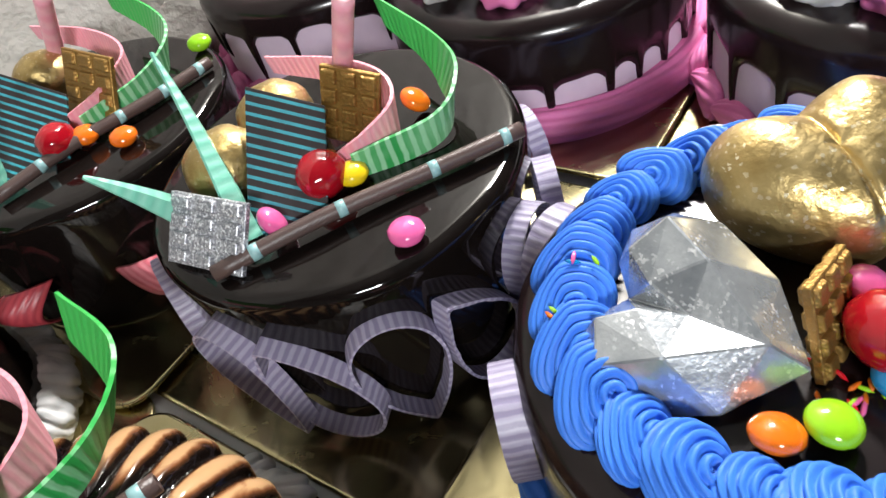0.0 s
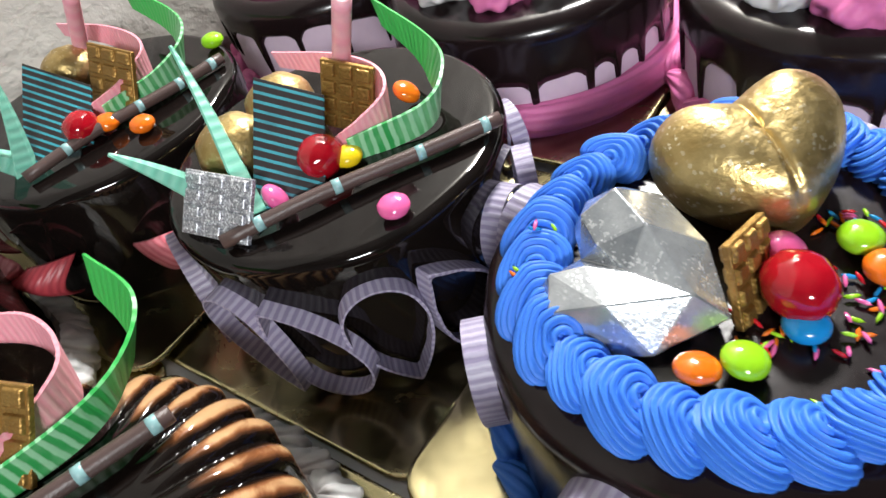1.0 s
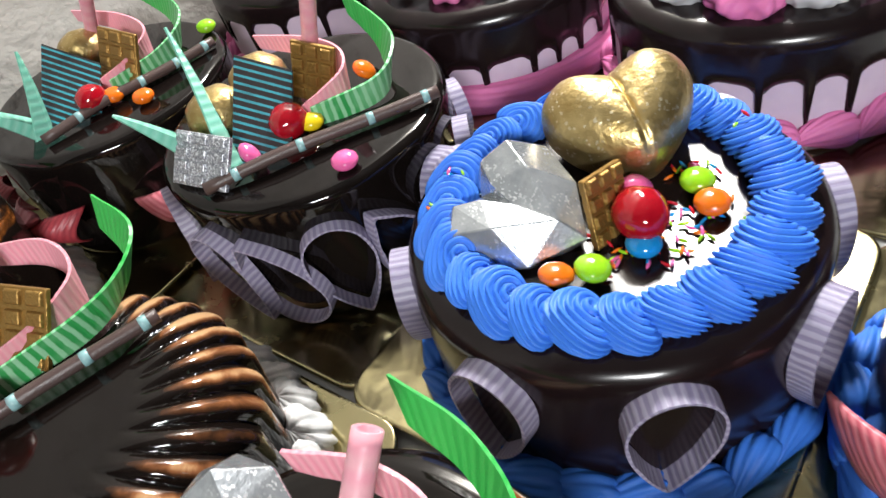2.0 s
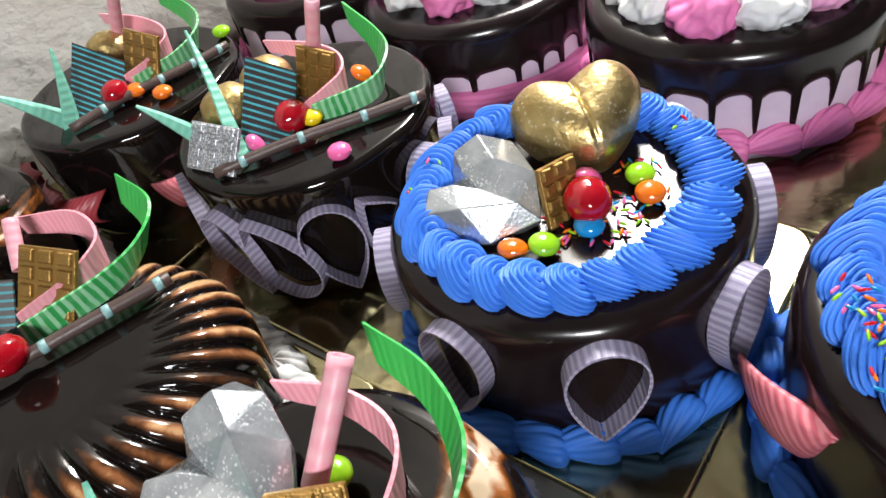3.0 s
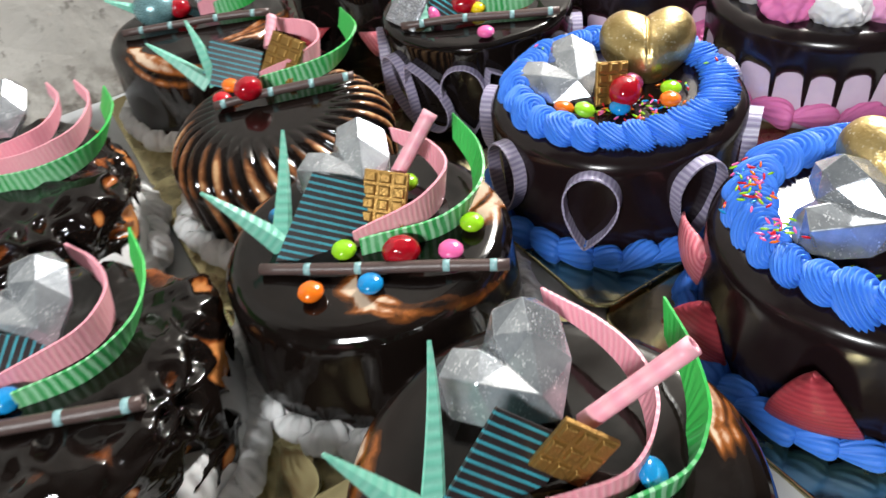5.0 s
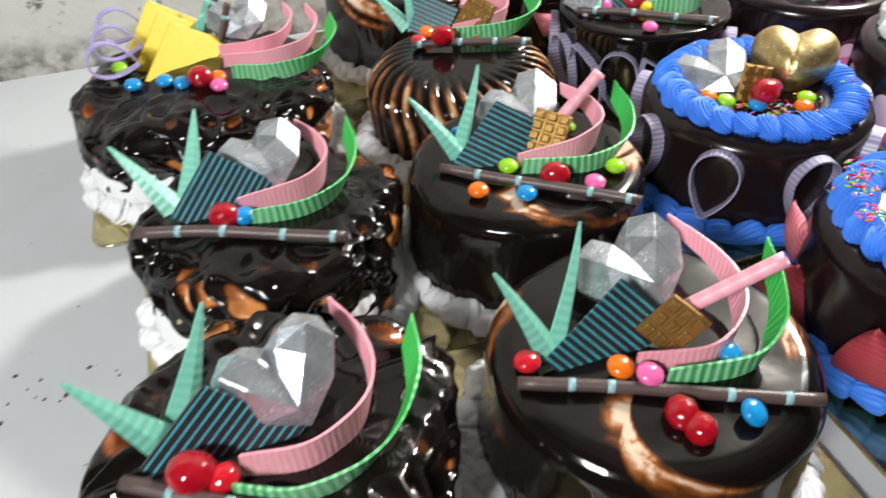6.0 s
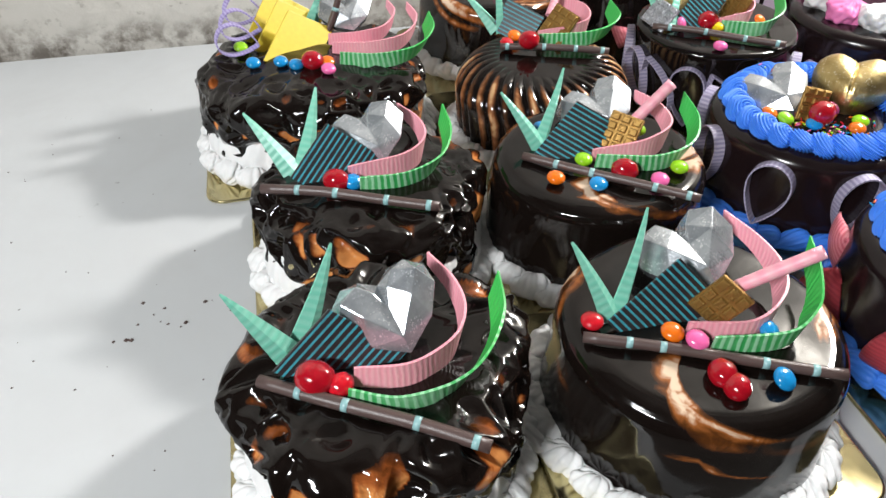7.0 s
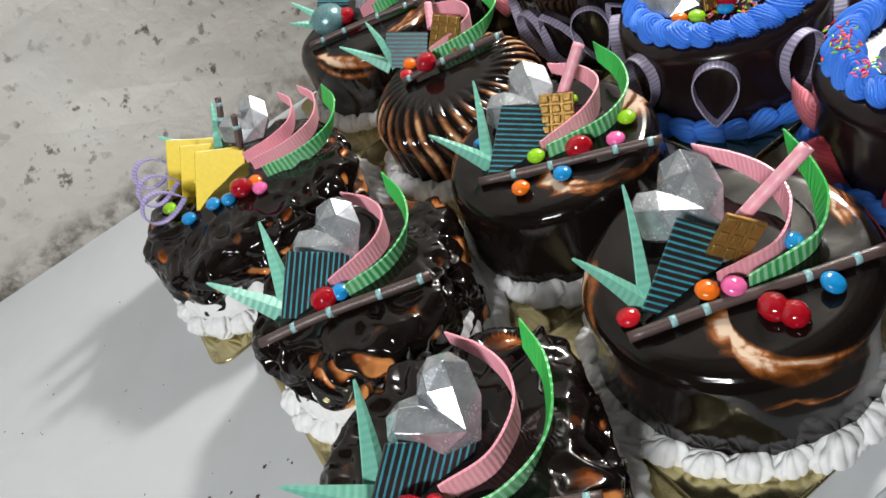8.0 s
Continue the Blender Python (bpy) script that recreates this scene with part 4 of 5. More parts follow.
def marble_cake_back():
    c = thing("marble_cake", (0.024, 0.079), "dark marbled mirror-glazed cake with caramel swirls and a silver heart", "cake", "marbled cakes")
    round_body(c, 0.0775, TOP, MARBLE, 0.013, 0.005, 0.002, swirl([(232, 300, 0.044, 0.086, 0.0085, 1.45, 0.60), (240, 296, 0.058, 0.082, 0.0045, 0.85, 0.55), (330, 372, 0.060, 0.100, 0.013, 1.1), (118, 165, 0.074, 0.090, 0.008, 0.8)]), 400, seed=21)
    white_border(c, 0.083, 2)
    stick(c, (-0.033, 0.086, 0.0857), (0.058, 0.001, 0.0857), (0.2, 0.42, 0.72, 0.93))
    slab("striped_plaque", c, (-0.025, 0.088, 0.083), (0.014, 0.102, 0.113), (0.041, 0.082, 0.098), 0.0018, PRINT, "dark chocolate plaque printed with turquoise lines")
    spike(c, (0.013, 0.130, 0.126), (-0.013, 0.103, 0.084))
    spike(c, (-0.040, 0.119, 0.120), (-0.016, 0.100, 0.084))
    wafer(c, (0.022, 0.083, 0.086), (0.038, 0.090, 0.108), (0.052, 0.070, 0.107), WAFER, "gold-brushed moulded chocolate tile")
    straw(c, (0.050, 0.085, 0.096), (0.080, 0.086, 0.124))
    ribbon(c, [(0.072, 0.118, 0.1), (0.078, 0.092, 0.098), (0.072, 0.069, 0.094), (0.048, 0.060, 0.090), (0.013, 0.070, 0.0865)], 0.0195, PINKRIB, "pink curled sugar ribbon", 0.5, 0.4)
    ribbon(c, [(0.101, 0.098, 0.1), (0.094, 0.070, 0.096), (0.077, 0.050, 0.091), (0.050, 0.045, 0.088), (0.012, 0.062, 0.0865)], 0.0142, GREENRIB, "green striped curled sugar ribbon", 0.8, 1.1, (52, -4))
    gem_heart(c, (0.043, 0.086, 0.0825), (-0.02, 0.97, 0.14), (-0.32, -0.24, 0.91), 0.059, 0.055, 0.0215)
    for colour, p in (("orange", (-0.0222, 0.0535, 0.0858)), ("blue", (0.0020, 0.0377, 0.0858)), ("green", (0.005, 0.0667, 0.087)), ("pink", (0.0443, 0.0292, 0.0858)), ("green", (0.0648, 0.0382, 0.0858)), ("green", (0.058, 0.086, 0.090)), ("blue", (-0.006, 0.116, 0.087))):
        candy(c, colour, p, 6)
    cherry(c, (0.025, 0.044, 0.0880), -30, 0.95)


def marble_cake_front():
    c = thing("marble_cake", (0.0005, -0.089), "dark marbled mirror-glazed cake with a cream swirl down its side", "cake", "marbled cakes")
    round_body(c, 0.0795, TOP, MARBLE, 0.013, 0.005, 0.002, swirl([(221, 300, 0.046, 0.106, 0.0090, 1.45, 0.50), (228, 318, 0.062, 0.098, 0.0060, 0.90, 0.55), (240, 316, 0.096, 0.122, 0.0020, 0.8, 0.6), (132, 176, 0.076, 0.100, 0.010, 0.9), (335, 375, 0.066, 0.085, 0.008, 0.9)]), 440, seed=26)
    white_border(c, 0.085, 3, "white piped cream shell at the foot of the cake", 25)
    stick(c, (-0.071, -0.087, 0.0857), (0.043, -0.152, 0.0857), (0.2, 0.34, 0.7, 0.84))
    slab("striped_plaque", c, (-0.054, -0.081, 0.086), (-0.010, -0.073, 0.113), (0.010, -0.089, 0.091), 0.0018, PRINT, "dark chocolate plaque printed with turquoise lines")
    spike(c, (-0.016, -0.041, 0.126), (-0.041, -0.070, 0.084))
    spike(c, (-0.069, -0.056, 0.126), (-0.049, -0.073, 0.084))
    wafer(c, (-0.008, -0.087, 0.091), (0.004, -0.093, 0.114), (0.016, -0.107, 0.103), WAFER, "gold-brushed moulded chocolate tile", 3, 3)
    straw(c, (0.014, -0.091, 0.099), (0.047, -0.109, 0.131), 0.0038)
    ribbon(c, [(0.045, -0.037, 0.102), (0.049, -0.066, 0.1), (0.046, -0.089, 0.097), (0.034, -0.106, 0.093), (0.012, -0.114, 0.090), (-0.017, -0.100, 0.087)], 0.0195, PINKRIB, "pink curled sugar ribbon", 0.5, 0.4)
    ribbon(c, [(0.071, -0.079, 0.103), (0.060, -0.100, 0.100), (0.045, -0.117, 0.095), (0.026, -0.125, 0.090), (-0.010, -0.114, 0.0865)], 0.0142, GREENRIB, "green striped curled sugar ribbon", 0.8, 1.1, (52, -4))
    gem_heart(c, (0.016, -0.082, 0.0825), (-0.04, 0.97, 0.15), (-0.28, -0.24, 0.92), 0.060, 0.055, 0.023)
    for colour, p, tilt in (("red", (-0.0612, -0.0780, 0.0860), 4), ("orange", (-0.0260, -0.1008, 0.0885), 8), ("pink", (-0.0175, -0.1105, 0.0895), 14), ("blue", (0.022, -0.117, 0.0890), 40), ("blue", (0.0115, -0.1445, 0.0860), 30)):
        candy(c, colour, p, tilt, 20)
    cherry(c, (-0.015, -0.131, 0.0850), 70, 0.85)
    cherry(c, (-0.013, -0.1405, 0.0845), 70, 0.80)


def marble_cake_wall():
    c = thing("marble_cake", (0.070, 0.423), "dark marbled mirror-glazed cake with a pearly teal ball", "cake", "marbled cakes")
    round_body(c, 0.0765, TOP, MARBLE, 0.013, 0.005, 0.002, swirl([(196, 262, 0.066, 0.092, 0.010, 1.1), (280, 330, 0.062, 0.080, 0.007, 0.9), (140, 176, 0.074, 0.095, 0.009, 0.8)]), 340, seed=31)
    white_border(c, 0.081, 4)
    stick(c, (0.012, 0.440, 0.0857), (0.116, 0.372, 0.0857))
    slab("striped_plaque", c, (0.036, 0.470, 0.084), (0.064, 0.488, 0.108), (0.090, 0.470, 0.095), 0.0018, PRINT, "dark chocolate plaque printed with turquoise lines")
    spike(c, (0.030, 0.486, 0.116), (0.050, 0.466, 0.084))
    spike(c, (0.013, 0.470, 0.105), (0.045, 0.460, 0.084))
    part("teal_ball", ellipsoid("teal_ball", 0.019, 0.019, 0.016, 36, 22), BALL, c, "pearly teal chocolate ball", Matrix.Translation(local(c, (0.048, 0.452, 0.092))))
    wafer(c, (0.080, 0.446, 0.088), (0.092, 0.443, 0.110), (0.097, 0.420, 0.106), SILVERW, "silver glitter moulded chocolate tile")
    straw(c, (0.090, 0.458, 0.095), (0.096, 0.462, 0.126))
    ribbon(c, [(0.118, 0.470, 0.1), (0.118, 0.430, 0.099), (0.106, 0.412, 0.095), (0.076, 0.427, 0.0865)], 0.0195, PINKRIB, "pink curled sugar ribbon", 0.55, 0.4)
    ribbon(c, [(0.134, 0.424, 0.112), (0.130, 0.402, 0.100), (0.112, 0.398, 0.094), (0.086, 0.416, 0.0865)], 0.0142, GREENRIB, "green striped curled sugar ribbon", 0.8, 1.1, (52, -4))
    cherry(c, (0.064, 0.440, 0.0890), 10)


# -- fluted cake --
def fluted_cake():
    c = thing("fluted_cake", (0.050, 0.237), "fluted chocolate cake with caramel ridges under dark glaze", "cake")
    R, flutes = 0.0765, 34
    prof = [(R * s, TOP) for s in np.linspace(0, 0.50, 8)]
    prof += [(R * 0.50 + R * 0.50 * math.sin(a), TOP - 0.030 + 0.030 * math.cos(a)) for a in np.linspace(0.05, math.pi / 2, 30)]
    prof += [(R - 0.003 * s, TOP - 0.030 - (TOP - 0.034) * s) for s in np.linspace(0.05, 1, 14)] + [(0.0, 0.004)]
    n = len(prof)

    def phase(a, k):
        # the ridges lean round the cake towards its middle
        return flutes * a / (2 * math.pi) + 2.6 * (1 - min(1.0, k / 44)) ** 1.4

    def amount(k):
        return min(1.0, max(0.0, (k - 8.0) / 10.0))

    def fn(u, v):
        k = v * (n - 1)
        r, z = prof[round(k)]
        a = 2 * math.pi * u
        f = phase(a, k) % 1.0
        d = amount(k) * 0.0052 * (math.sin(math.pi * f ** 0.8) ** 0.7 - 0.5)
        out = min(1.0, max(0.0, (k - 8) / 26.0))
        return (r + d * out) * math.cos(a), (r + d * out) * math.sin(a), z + d * (1 - 0.8 * out)

    def cream(u, v):
        k = v * (n - 1)
        f = phase(2 * math.pi * u, k) % 1.0
        low = max(0.0, 1 - max(0.0, k - 38) / 12.0)
        own = random.Random(int(phase(2 * math.pi * u, k)) % flutes).random()
        side = 0.22 + 0.40 * own + 0.72 * max(0.0, math.cos(2 * math.pi * u - 0.55))
        wet = 0.5 + 1.3 * noise.noise(Vector((4 * math.cos(6.283 * u), 4 * math.sin(6.283 * u), k * 0.09)))
        return max(0.0, amount(k - 2) * (1.35 * math.exp(-((f - 0.50) / 0.30) ** 2)) * (0.35 + 0.65 * low) * side * min(1.0, 0.66 + wet * 0.6))
    part("cake_body", gridmesh("fluted_body", fn, flutes * 20, n, wrap_u=True, cream=cream), FLUTE, c, "swirling caramel ridges glazed with chocolate")
    white_border(c, 0.081, 5)
    stick(c, (0.017, 0.259, 0.0865), (0.105, 0.219, 0.0865), (0.08, 0.4, 0.64, 0.92))
    slab("striped_plaque", c, (0.026, 0.306, 0.083), (0.045, 0.312, 0.108), (0.070, 0.282, 0.098), 0.0018, PRINT, "dark chocolate plaque printed with turquoise lines")
    spike(c, (0.034, 0.324, 0.122), (0.036, 0.305, 0.084))
    spike(c, (0.006, 0.338, 0.110), (0.028, 0.308, 0.084))
    wafer(c, (0.0600, 0.2810, 0.086), (0.0815, 0.2805, 0.110), (0.0900, 0.2510, 0.107), WAFER, "gold-brushed moulded chocolate tile")
    straw(c, (0.076, 0.286, 0.097), (0.090, 0.300, 0.112), 0.0036)
    ribbon(c, [(0.096, 0.312, 0.1), (0.108, 0.282, 0.099), (0.101, 0.257, 0.095), (0.082, 0.254, 0.091), (0.058, 0.269, 0.0875)], 0.0195, PINKRIB, "pink curled sugar ribbon", 0.4, 0.5)
    ribbon(c, [(0.1335, 0.2790, 0.101), (0.125, 0.249, 0.099), (0.108, 0.240, 0.094), (0.086, 0.243, 0.090), (0.053, 0.259, 0.0875)], 0.0142, GREENRIB, "green striped curled sugar ribbon", 0.8, 1.1, (52, -4))
    cherry(c, (0.0405, 0.2490, 0.0935), 10)
    candy(c, "orange", (0.037, 0.274, 0.088), 20)
    candy(c, "red", (0.025, 0.263, 0.087), 20)
    candy(c, "blue", (0.085, 0.258, 0.087), 30)
    part("cream_dollop", DOLLOP, WHITE, c, "white cream dollop on the board", pose(*local(c, (-0.010, 0.2280, 0.0135)), 0, 0, 40) @ Matrix.Scale(0.50, 4))
    part("cream_dollop", DOLLOP, TOFFEE, c, "caramel cream dollop on the board", pose(*local(c, (-0.019, 0.2060, 0.0115)), 0, 0, 130) @ Matrix.Scale(0.46, 4))


# -- cakes with rippled, pocketed glaze --
def rippled_body(c, a, b, power, turn, seed):
    """A cake smeared with thick glaze in folds and pockets, rounded at the shoulder."""
    nu, flat, bend, side = 280, 16, 22, 34
    t0 = math.radians(turn)
    prof = [(0.72 * k / flat, TOP + 0.003) for k in range(flat)]
    prof += [(0.72 + 0.28 * math.sin(q), TOP + 0.003 - 0.020 * (1 - math.cos(q))) for q in np.linspace(0, math.pi / 2, bend)]
    prof += [(1.0 - 0.06 * s * s, TOP - 0.017 - (TOP - 0.047) * s) for s in np.linspace(0.03, 1, side)] + [(0.84, 0.032), (0.0, 0.030)]
    n = len(prof)

    def radius(ang):
        x, y = abs(math.cos(ang - t0)) / a, abs(math.sin(ang - t0)) / b
        return (x ** power + y ** power) ** (-1 / power)

    def folds(p, k):
        """Pocket depth from 0 to 1, and a slow swell, at a place of the glaze."""
        w = Vector((p[0], p[1], p[2] * 1.1)) * k
        w += 0.70 * noise.noise_vector(w * 0.8 + Vector((seed, 0, 0)))
        q = w + Vector((0, 0, seed))
        f = noise.voronoi(q)[0]
        pocket = min(1.0, (f[1] - f[0]) / 0.62)
        return pocket * pocket * (3 - 2 * pocket), noise.noise(q * 0.55)

    cr = []

    def fn(u, v):
        ang = 2 * math.pi * u
        k = round(v * (n - 1))
        s, z = prof[k]
        r = radius(ang) * (1 + 0.03 * noise.noise(Vector((2.6 * math.cos(ang), 2.6 * math.sin(ang), seed))))
        p = (r * s * math.cos(ang), r * s * math.sin(ang), z)
        if k >= n - 2:
            cr.append(0.0)
            return p
        if k > flat + bend:
            # the hem hangs unevenly over the white cream
            low = (k - flat - bend) / side
            p = (p[0], p[1], z - low ** 2 * 0.010 * (0.6 + 1.6 * noise.noise(Vector((5 * math.cos(ang), 5 * math.sin(ang), seed + 3)))))
            z = p[2]
        pocket, swell = folds(p, 43)
        small, ripple = folds(p, 84)
        over = min(1.0, max(0.0, (k - flat + 3) / bend))
        near = min(1.0, max(0.0, (k - 0.45 * flat) / (0.9 * flat)))
        show = noise.noise(Vector((p[0] * 46, p[1] * 46, p[2] * 46 + 3 + seed)))
        patch = min(1.0, max(0.0, (0.9 * pocket + 1.8 * show - 0.52) / 0.40))
        cr.append(patch * patch * (3 - 2 * patch) * (0.12 + 0.95 * over ** 1.5) * near)
        d = near * (-0.0100 * pocket + 0.0085 * swell - 0.0008 * small) + 0.0026 * swell
        out = max(0.0, math.sin(over * math.pi / 2))
        up = 1 - 0.75 * out
        return p[0] + d * out * math.cos(ang), p[1] + d * out * math.sin(ang), z + d * up + 0.0015 * ripple * near
    v, f, uv, _ = grid(fn, nu, n, wrap_u=True)
    part("cake_body", to_mesh("rippled_body", v, f, uv, True, cr), RIPPLE, c, "wet chocolate glaze in folds with caramel pockets")

    def foot(u, v):
        ang = 2 * math.pi * u
        w = Vector((9 * math.cos(ang), 9 * math.sin(ang), 2.5 * v + seed))
        r = radius(ang) * (0.90 + 0.06 * math.sin(math.pi * v)) + 0.0016 * noise.noise(w) + 0.0012 * abs(math.sin(26 * ang + 2 * noise.noise(w * 0.4)))
        return r * math.cos(ang), r * math.sin(ang), 0.004 + 0.042 * v
    part("cream_skirt", gridmesh("cream_skirt", foot, 300, 12, wrap_u=True, cap_ends=True), WHITE, c, "whipped white cream showing under the glaze")
    white_border(c, lambda ang: radius(ang) * 0.985, seed, count=27, z=0.0125)


def rippled_cake_front():
    c = thing("rippled_cake", (-0.174, -0.060), "chocolate cake with wet rippled glaze and a silver heart", "cake", "rippled cakes")
    rippled_body(c, 0.080, 0.080, 2.3, -30, 1.0)
    stick(c, (-0.238, -0.066, 0.0885), (-0.142, -0.137, 0.0870), (0.2, 0.42, 0.66, 0.9), 0.0034, 0.006)
    slab("striped_plaque", c, (-0.231, -0.063, 0.090), (-0.198, -0.053, 0.114), (-0.163, -0.069, 0.087), 0.0018, PRINT, "dark chocolate plaque printed with turquoise lines", True)
    spike(c, (-0.190, -0.022, 0.131), (-0.213, -0.041, 0.085), 0.016)
    spike(c, (-0.248, -0.038, 0.126), (-0.222, -0.049, 0.085), 0.016)
    ribbon(c, [(-0.135, -0.016, 0.100), (-0.129, -0.042, 0.099), (-0.131, -0.064, 0.096), (-0.143, -0.080, 0.092), (-0.166, -0.088, 0.0905), (-0.193, -0.080, 0.0885)], 0.0215, PINKRIB, "pink curled sugar ribbon", 0.8, 0.35)
    ribbon(c, [(-0.1085, -0.0510, 0.103), (-0.1150, -0.0740, 0.099), (-0.131, -0.093, 0.095), (-0.151, -0.102, 0.090), (-0.176, -0.102, 0.0885), (-0.198, -0.090, 0.0885)], 0.0142, GREENRIB, "green striped curled sugar ribbon", 0.9, 1.1, (52, -4))
    gem_heart(c, (-0.160, -0.071, 0.0835), (-0.22, 0.80, 0.53), (-0.16, -0.56, 0.82), 0.056, 0.049, 0.0175)
    cherry(c, (-0.2115, -0.0770, 0.0930), -35, 1.06)
    part("cherry", CHERRY_MESH, CANDY["red"], c, "small shiny red jelly", pose(*local(c, (-0.200, -0.083, 0.0905)), 0, 0, 40) @ Matrix.Scale(0.72, 4))


def rippled_cake_middle():
    c = thing("rippled_cake", (-0.141, 0.105), "chocolate cake with wet rippled glaze and caramel pockets", "cake", "rippled cakes")
    rippled_body(c, 0.082, 0.079, 2.5, -27, 7.0)
    stick(c, (-0.216, 0.101, 0.0880), (-0.109, 0.044, 0.0880), (0.2, 0.42, 0.66, 0.9), 0.0034, 0.006)
    slab("striped_plaque", c, (-0.196, 0.105, 0.090), (-0.165, 0.122, 0.117), (-0.129, 0.107, 0.090), 0.0018, PRINT, "dark chocolate plaque printed with turquoise lines", True)
    spike(c, (-0.166, 0.158, 0.126), (-0.184, 0.124, 0.085), 0.016)
    spike(c, (-0.218, 0.147, 0.120), (-0.193, 0.120, 0.085), 0.016)
    ribbon(c, [(-0.105, 0.160, 0.098), (-0.098, 0.132, 0.097), (-0.101, 0.108, 0.094), (-0.118, 0.094, 0.091), (-0.158, 0.096, 0.0885)], 0.0210, PINKRIB, "pink curled sugar ribbon", 0.75, 0.35)
    ribbon(c, [(-0.078, 0.138, 0.100), (-0.083, 0.108, 0.097), (-0.098, 0.086, 0.093), (-0.122, 0.077, 0.090), (-0.153, 0.083, 0.0885)], 0.0142, GREENRIB, "green striped curled sugar ribbon", 0.9, 1.1, (52, -4))
    gem_heart(c, (-0.128, 0.105, 0.0835), (-0.18, 0.89, 0.36), (-0.16, -0.48, 0.86), 0.056, 0.050, 0.018)
    cherry(c, (-0.167, 0.091, 0.0905), -35, 0.95)
    candy(c, "blue", (-0.1562, 0.0872, 0.0895), 20)


def rippled_cake_wall():
    c = thing("rippled_cake", (-0.148, 0.298), "chocolate cake with rippled glaze and yellow chocolate squares", "cake", "rippled cakes")
    rippled_body(c, 0.102, 0.088, 2.8, -17, 13.0)
    for k in range(3):
        x, y = -0.0055 * k, 0.0240 * k
        slab("yellow_square", c, (-0.190 + x, 0.300 + y, 0.086), (-0.159 + x, 0.335 + y, 0.114 + 0.002 * k), (-0.120 + x, 0.338 + y, 0.090), 0.0022, YELLOWCH, "yellow chocolate square", False, 0.0006)
    stick(c, (-0.138, 0.360, 0.083), (-0.110, 0.366, 0.129), (0.6, 0.85))
    stick(c, (-0.128, 0.337, 0.083), (-0.111, 0.339, 0.119), (0.7,))
    spike(c, (-0.172, 0.412, 0.112), (-0.148, 0.360, 0.088), 0.015)
    spike(c, (-0.116, 0.384, 0.122), (-0.140, 0.352, 0.088), 0.015)
    ribbon(c, [(-0.066, 0.343, 0.106), (-0.066, 0.318, 0.103), (-0.082, 0.298, 0.098), (-0.104, 0.300, 0.094), (-0.128, 0.317, 0.090)], 0.0145, PINKRIB, "pink curled sugar ribbon", 0.7, 0.5)
    ribbon(c, [(-0.050, 0.330, 0.106), (-0.050, 0.300, 0.103), (-0.068, 0.276, 0.098), (-0.096, 0.278, 0.093), (-0.128, 0.300, 0.089)], 0.0145, PINKRIB, "pink curled sugar ribbon", 0.7, 0.5)
    ribbon(c, [(-0.041, 0.298, 0.105), (-0.046, 0.272, 0.101), (-0.065, 0.256, 0.095), (-0.095, 0.259, 0.090), (-0.126, 0.276, 0.0885)], 0.0142, GREENRIB, "green striped curled sugar ribbon", 0.9, 1.1, (52, -4))
    gem_heart(c, (-0.101, 0.328, 0.0835), (-0.08, 0.88, 0.40), (-0.14, -0.50, 0.84), 0.053, 0.047, 0.018)
    drop = teardrop_mesh("violet_loop", 0.017, 0.019, 0.007, 0.0)
    for k, p in enumerate(((-0.196, 0.376, 0.103), (-0.202, 0.346, 0.101), (-0.208, 0.316, 0.100))):
        part("ribbon_loop", drop, LOOPVIOLET, c, "violet sugar ribbon loop", pose(*local(c, p), 0, 0, 18 - 4 * k) @ pose(0, 0, 0, 0, -68, 0))
    cherry(c, (-0.150, 0.277, 0.0905), -35, 1.0)
    for colour, p in (("blue", (-0.176, 0.287, 0.089)), ("blue", (-0.164, 0.279, 0.088)), ("orange", (-0.137, 0.276, 0.088)), ("pink", (-0.139, 0.262, 0.088)), ("blue", (-0.199, 0.294, 0.088)), ("green", (-0.206, 0.330, 0.088))):
        candy(c, colour, p, 15)


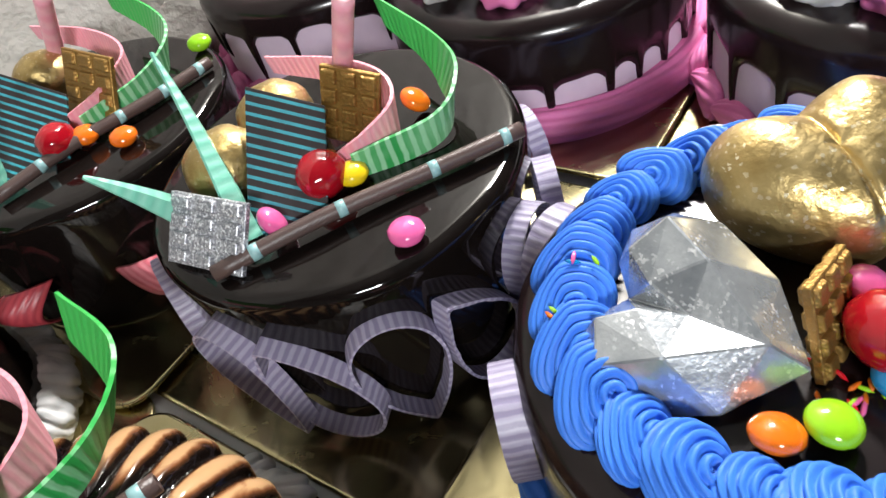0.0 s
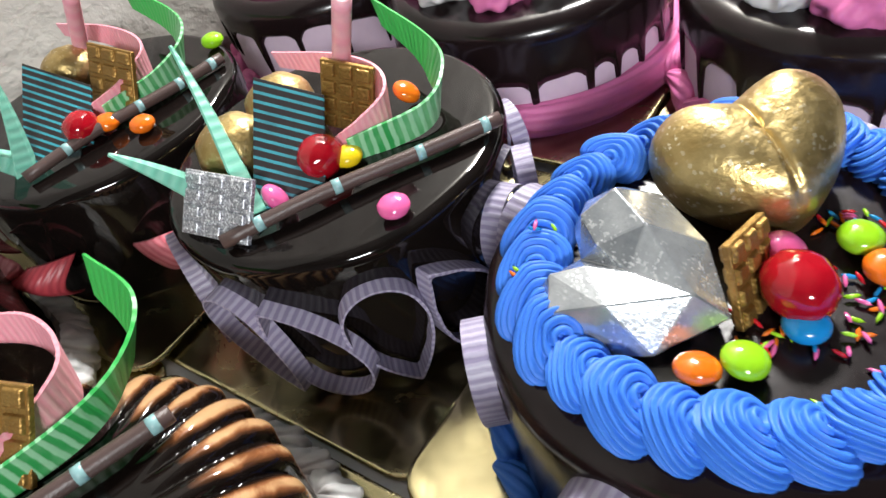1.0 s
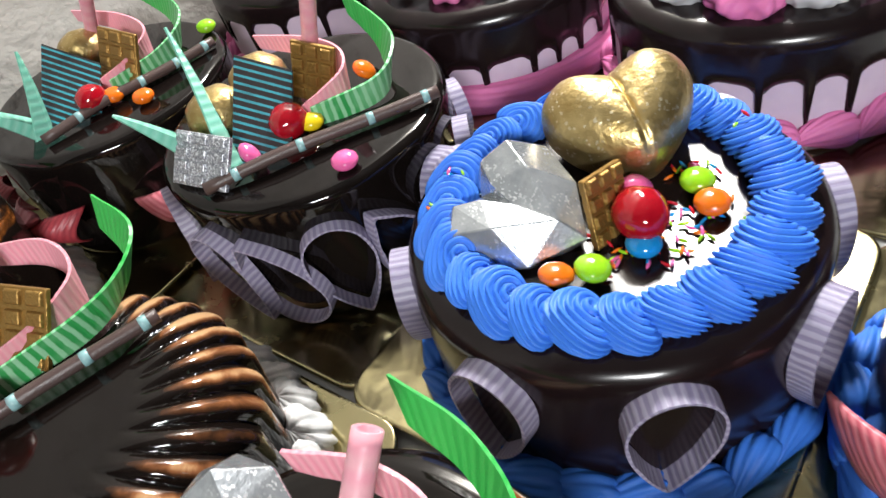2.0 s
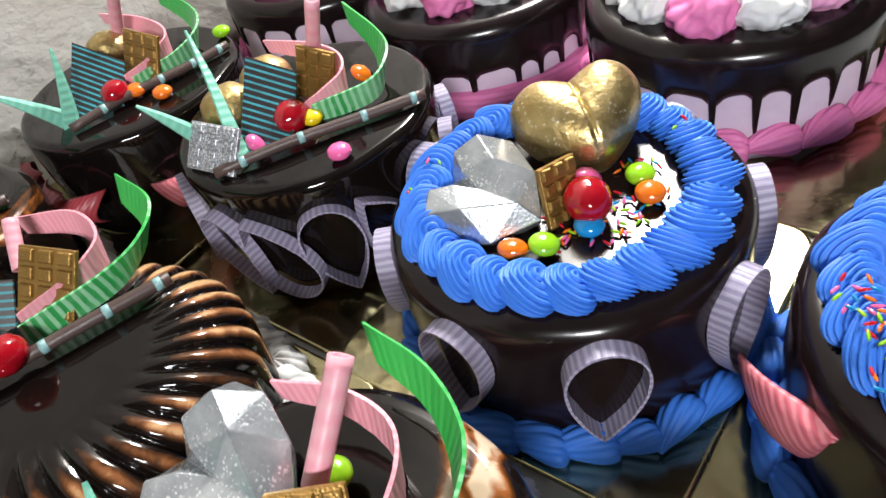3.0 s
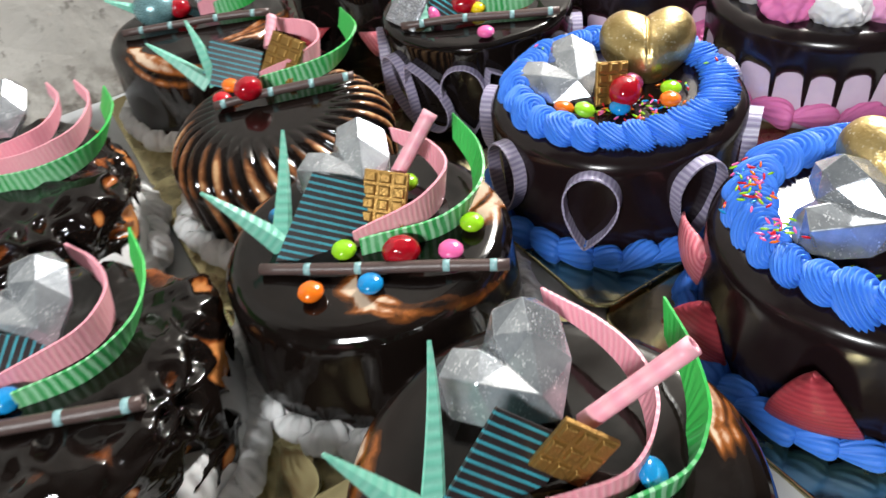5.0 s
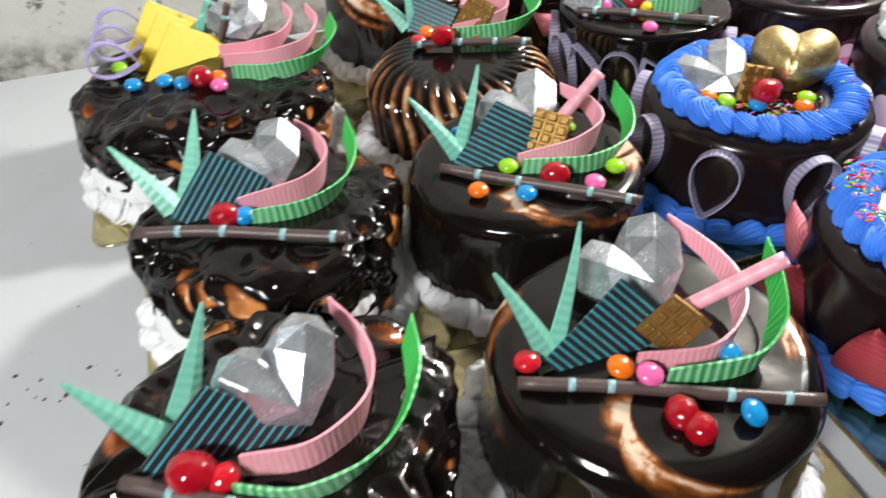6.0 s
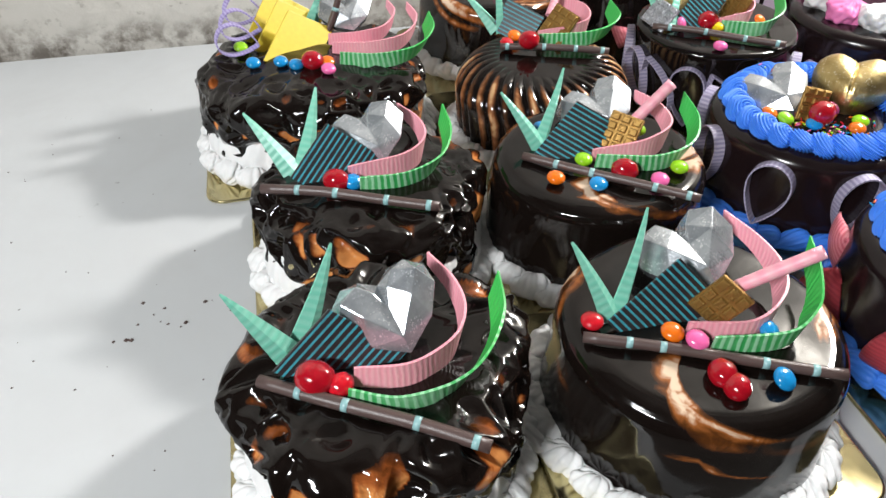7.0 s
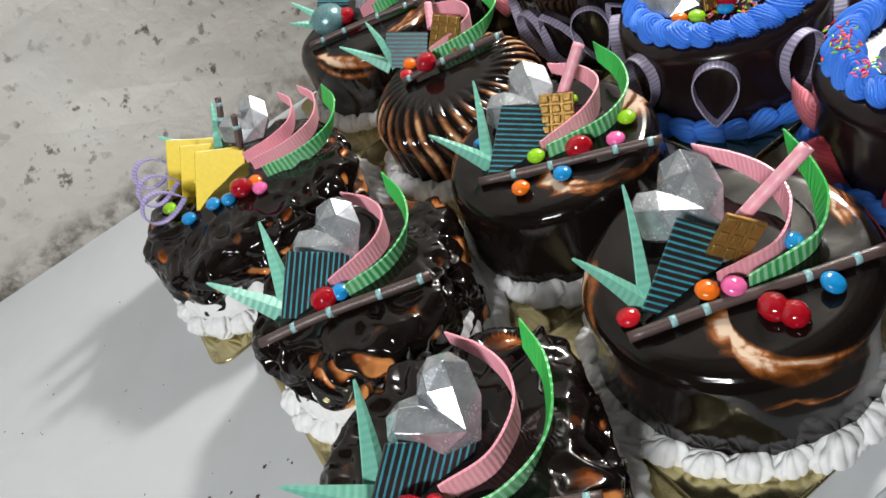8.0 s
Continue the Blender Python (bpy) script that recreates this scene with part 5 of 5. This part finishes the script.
# -- tall pink-bordered drip cakes --
def drip_cake(at, seed, blobs, label, R=0.081, top=0.072, rope=False, cap=0.033):
    c = thing("drip_cake", at, label, "cake", "pink drip cakes")
    round_body(c, R, top - 0.001, LILAC, 0.008, 0.0, 0.0008, seed=seed)
    rng = random.Random(seed)
    runs = []
    a = 0.0
    while a < 2 * math.pi - 0.12:
        runs.append((a, rng.uniform(0.013, 0.030), rng.uniform(0.018, 0.026)))
        a += rng.uniform(0.20, 0.40)

    def reach(ang):
        base = cap + 0.005 * noise.noise(Vector((3 * math.cos(ang), 3 * math.sin(ang), seed)))
        best, neck = 0.0, 0.0
        for at_, down, half in runs:
            d = abs((ang - at_ + math.pi) % (2 * math.pi) - math.pi)
            best = max(best, down * max(0.0, 1 - (d / half) ** 4) ** 0.5 if d < half else 0.0)
            neck = max(neck, math.exp(-(d / 0.05) ** 2))
        return base + 0.006 * neck + best

    flat, bend, fall = 6, 8, 26

    def fn(u, v):
        ang = 2 * math.pi * u
        k = round(v * (flat + bend + fall - 1))
        e = 0.0026
        if k < flat:
            r, z = (R - 0.009) * k / (flat - 1), top + e
        elif k < flat + bend:
            b = (k - flat + 1) / bend * math.pi / 2
            r, z = R - 0.009 + (0.009 + e) * math.sin(b), top - 0.009 + (0.009 + e) * math.cos(b)
        else:
            s = (k - flat - bend + 1) / fall
            z = top - 0.009 - (reach(ang) - 0.009) * s
            r = R + e * (1 - s ** 6)
        return r * math.cos(ang), r * math.sin(ang), z
    part("ganache_drip", gridmesh("ganache_drip", fn, 420, flat + bend + fall, wrap_u=True), GANACHE, c, "dark ganache cap with long drips")
    if rope:
        def band(u, v):
            a, p = 2 * math.pi * u, 2 * math.pi * v
            s = 0.0095 * (1 - 0.13 * (1 - abs(math.sin(5 * p + 3 * a))))
            return (R + 0.004 + s * math.cos(p)) * math.cos(a), (R + 0.004 + s * math.cos(p)) * math.sin(a), 0.0135 + 1.1 * s * math.sin(p)
        part("piped_rope", gridmesh("piped_rope", band, 140, 60, wrap_u=True, wrap_v=True), PINKC, c, "smooth ridged rope of pink piped cream")
    else:
        ring_of("piped_shell", c, PINK_SHELL, PINKC, 19, R + 0.004, 0.0140, "pink piped cream shell at the foot of the cake", 0, 0.05, 0.001, 8, seed)
    for k, (x, y, m) in enumerate(blobs):
        part("cream_dollop", DOLLOP, m, c, "piped cream dollop on top", pose(*local(c, (x, y, top + 0.0105)), rng.uniform(-12, 12), rng.uniform(-12, 12), rng.uniform(0, 360)) @ Matrix.Scale(rng.uniform(0.95, 1.12), 4))
    return c


def ring_blobs(cx, cy, r, start, count, order=(WHITE, PINKC, WHITE, PINKLIGHT)):
    return [(cx + r * math.cos(start + 2 * math.pi * k / count), cy + r * math.sin(start + 2 * math.pi * k / count), order[k % 4]) for k in range(count)]


loop_cake()
petal_cake()
blue_cake()
second_blue_cake()
marble_cake_back()
marble_cake_front()
marble_cake_wall()
fluted_cake()
rippled_cake_front()
rippled_cake_middle()
rippled_cake_wall()
near_drip = drip_cake((0.430, 0.067), 41, ring_blobs(0.430, 0.067, 0.056, math.radians(149), 11), "lilac-white cake with dark ganache drips and pink cream", 0.085, 0.074, False, 0.027)
drip_cake((0.432, 0.250), 42, ring_blobs(0.437, 0.254, 0.053, math.radians(192), 10, (PINKC, WHITE, PINKLIGHT, WHITE)), "lilac-white drip cake with a pink piped rope border", 0.083, 0.068, True)
drip_cake((0.430, 0.397), 43, ring_blobs(0.434, 0.400, 0.045, 2.2, 8), "lilac-white drip cake near the grimy wall", 0.079, 0.074, False, 0.018)
fold = [Vector((0.0012 * (-1) ** k, -0.012 + 0.0016 * k, 0.0)) for k in range(16)]
part("pleated_foil", strip_mesh("pleated_foil", fold, lambda s: Vector((0, 0, 0.011)), 0.0006), GOLD, near_drip, "gold pleated foil piece", pose(*local(near_drip, (0.402, 0.060, 0.086)), 0, 14, 30))

LIFT = 0.0045
for at in ((0.2385, 0.258, 0.0), (0.236, 0.412, LIFT), (0.2165, 0.083, LIFT), (0.203, -0.094, 0.0), (0.022, 0.082, 0.0), (-0.002, -0.087, LIFT), (0.066, 0.417, 0.0), (0.048, 0.240, LIFT), (-0.176, -0.062, 0.0), (-0.142, 0.105, LIFT), (-0.163, 0.303, 0.0)):
    cake_board(at)
cake_board((0.432, 0.046, 0.0), 0.124)
cake_board((0.430, 0.250, LIFT), 0.097)
cake_board((0.430, 0.394, 0.0), 0.084)


def crumbs():
    """Dark crumbs scattered on the bare table."""
    rng = random.Random(5)
    verts, faces = [], []
    for k in range(60):
        x, y = (rng.gauss(-0.300, 0.022), rng.gauss(0.090, 0.010)) if k < 14 else (rng.uniform(-0.50, -0.26), rng.uniform(-0.10, 0.45))
        s = rng.uniform(0.0005, 0.0015) * (1.5 if k < 14 else 0.7)
        n = len(verts)
        for dx, dy, dz in ((1, 0, 0), (0, 1, 0), (-1, 0, 0), (0, -1, 0), (0.2, 0.1, 0.8)):
            verts.append((x + s * dx * rng.uniform(0.6, 1.4), y + s * dy * rng.uniform(0.6, 1.4), s * dz + 0.0001))
        faces += [(n + i, n + (i + 1) % 4, n + 4) for i in range(4)] + [(n + 3, n + 2, n + 1, n)]
    me = to_mesh("crumbs", verts, faces, smooth=False)
    me.materials.append(STICK)
    tagged(new("crumbs", me), "dark chocolate crumbs scattered on the white table", "crumbs", kind="stuff")


crumbs()
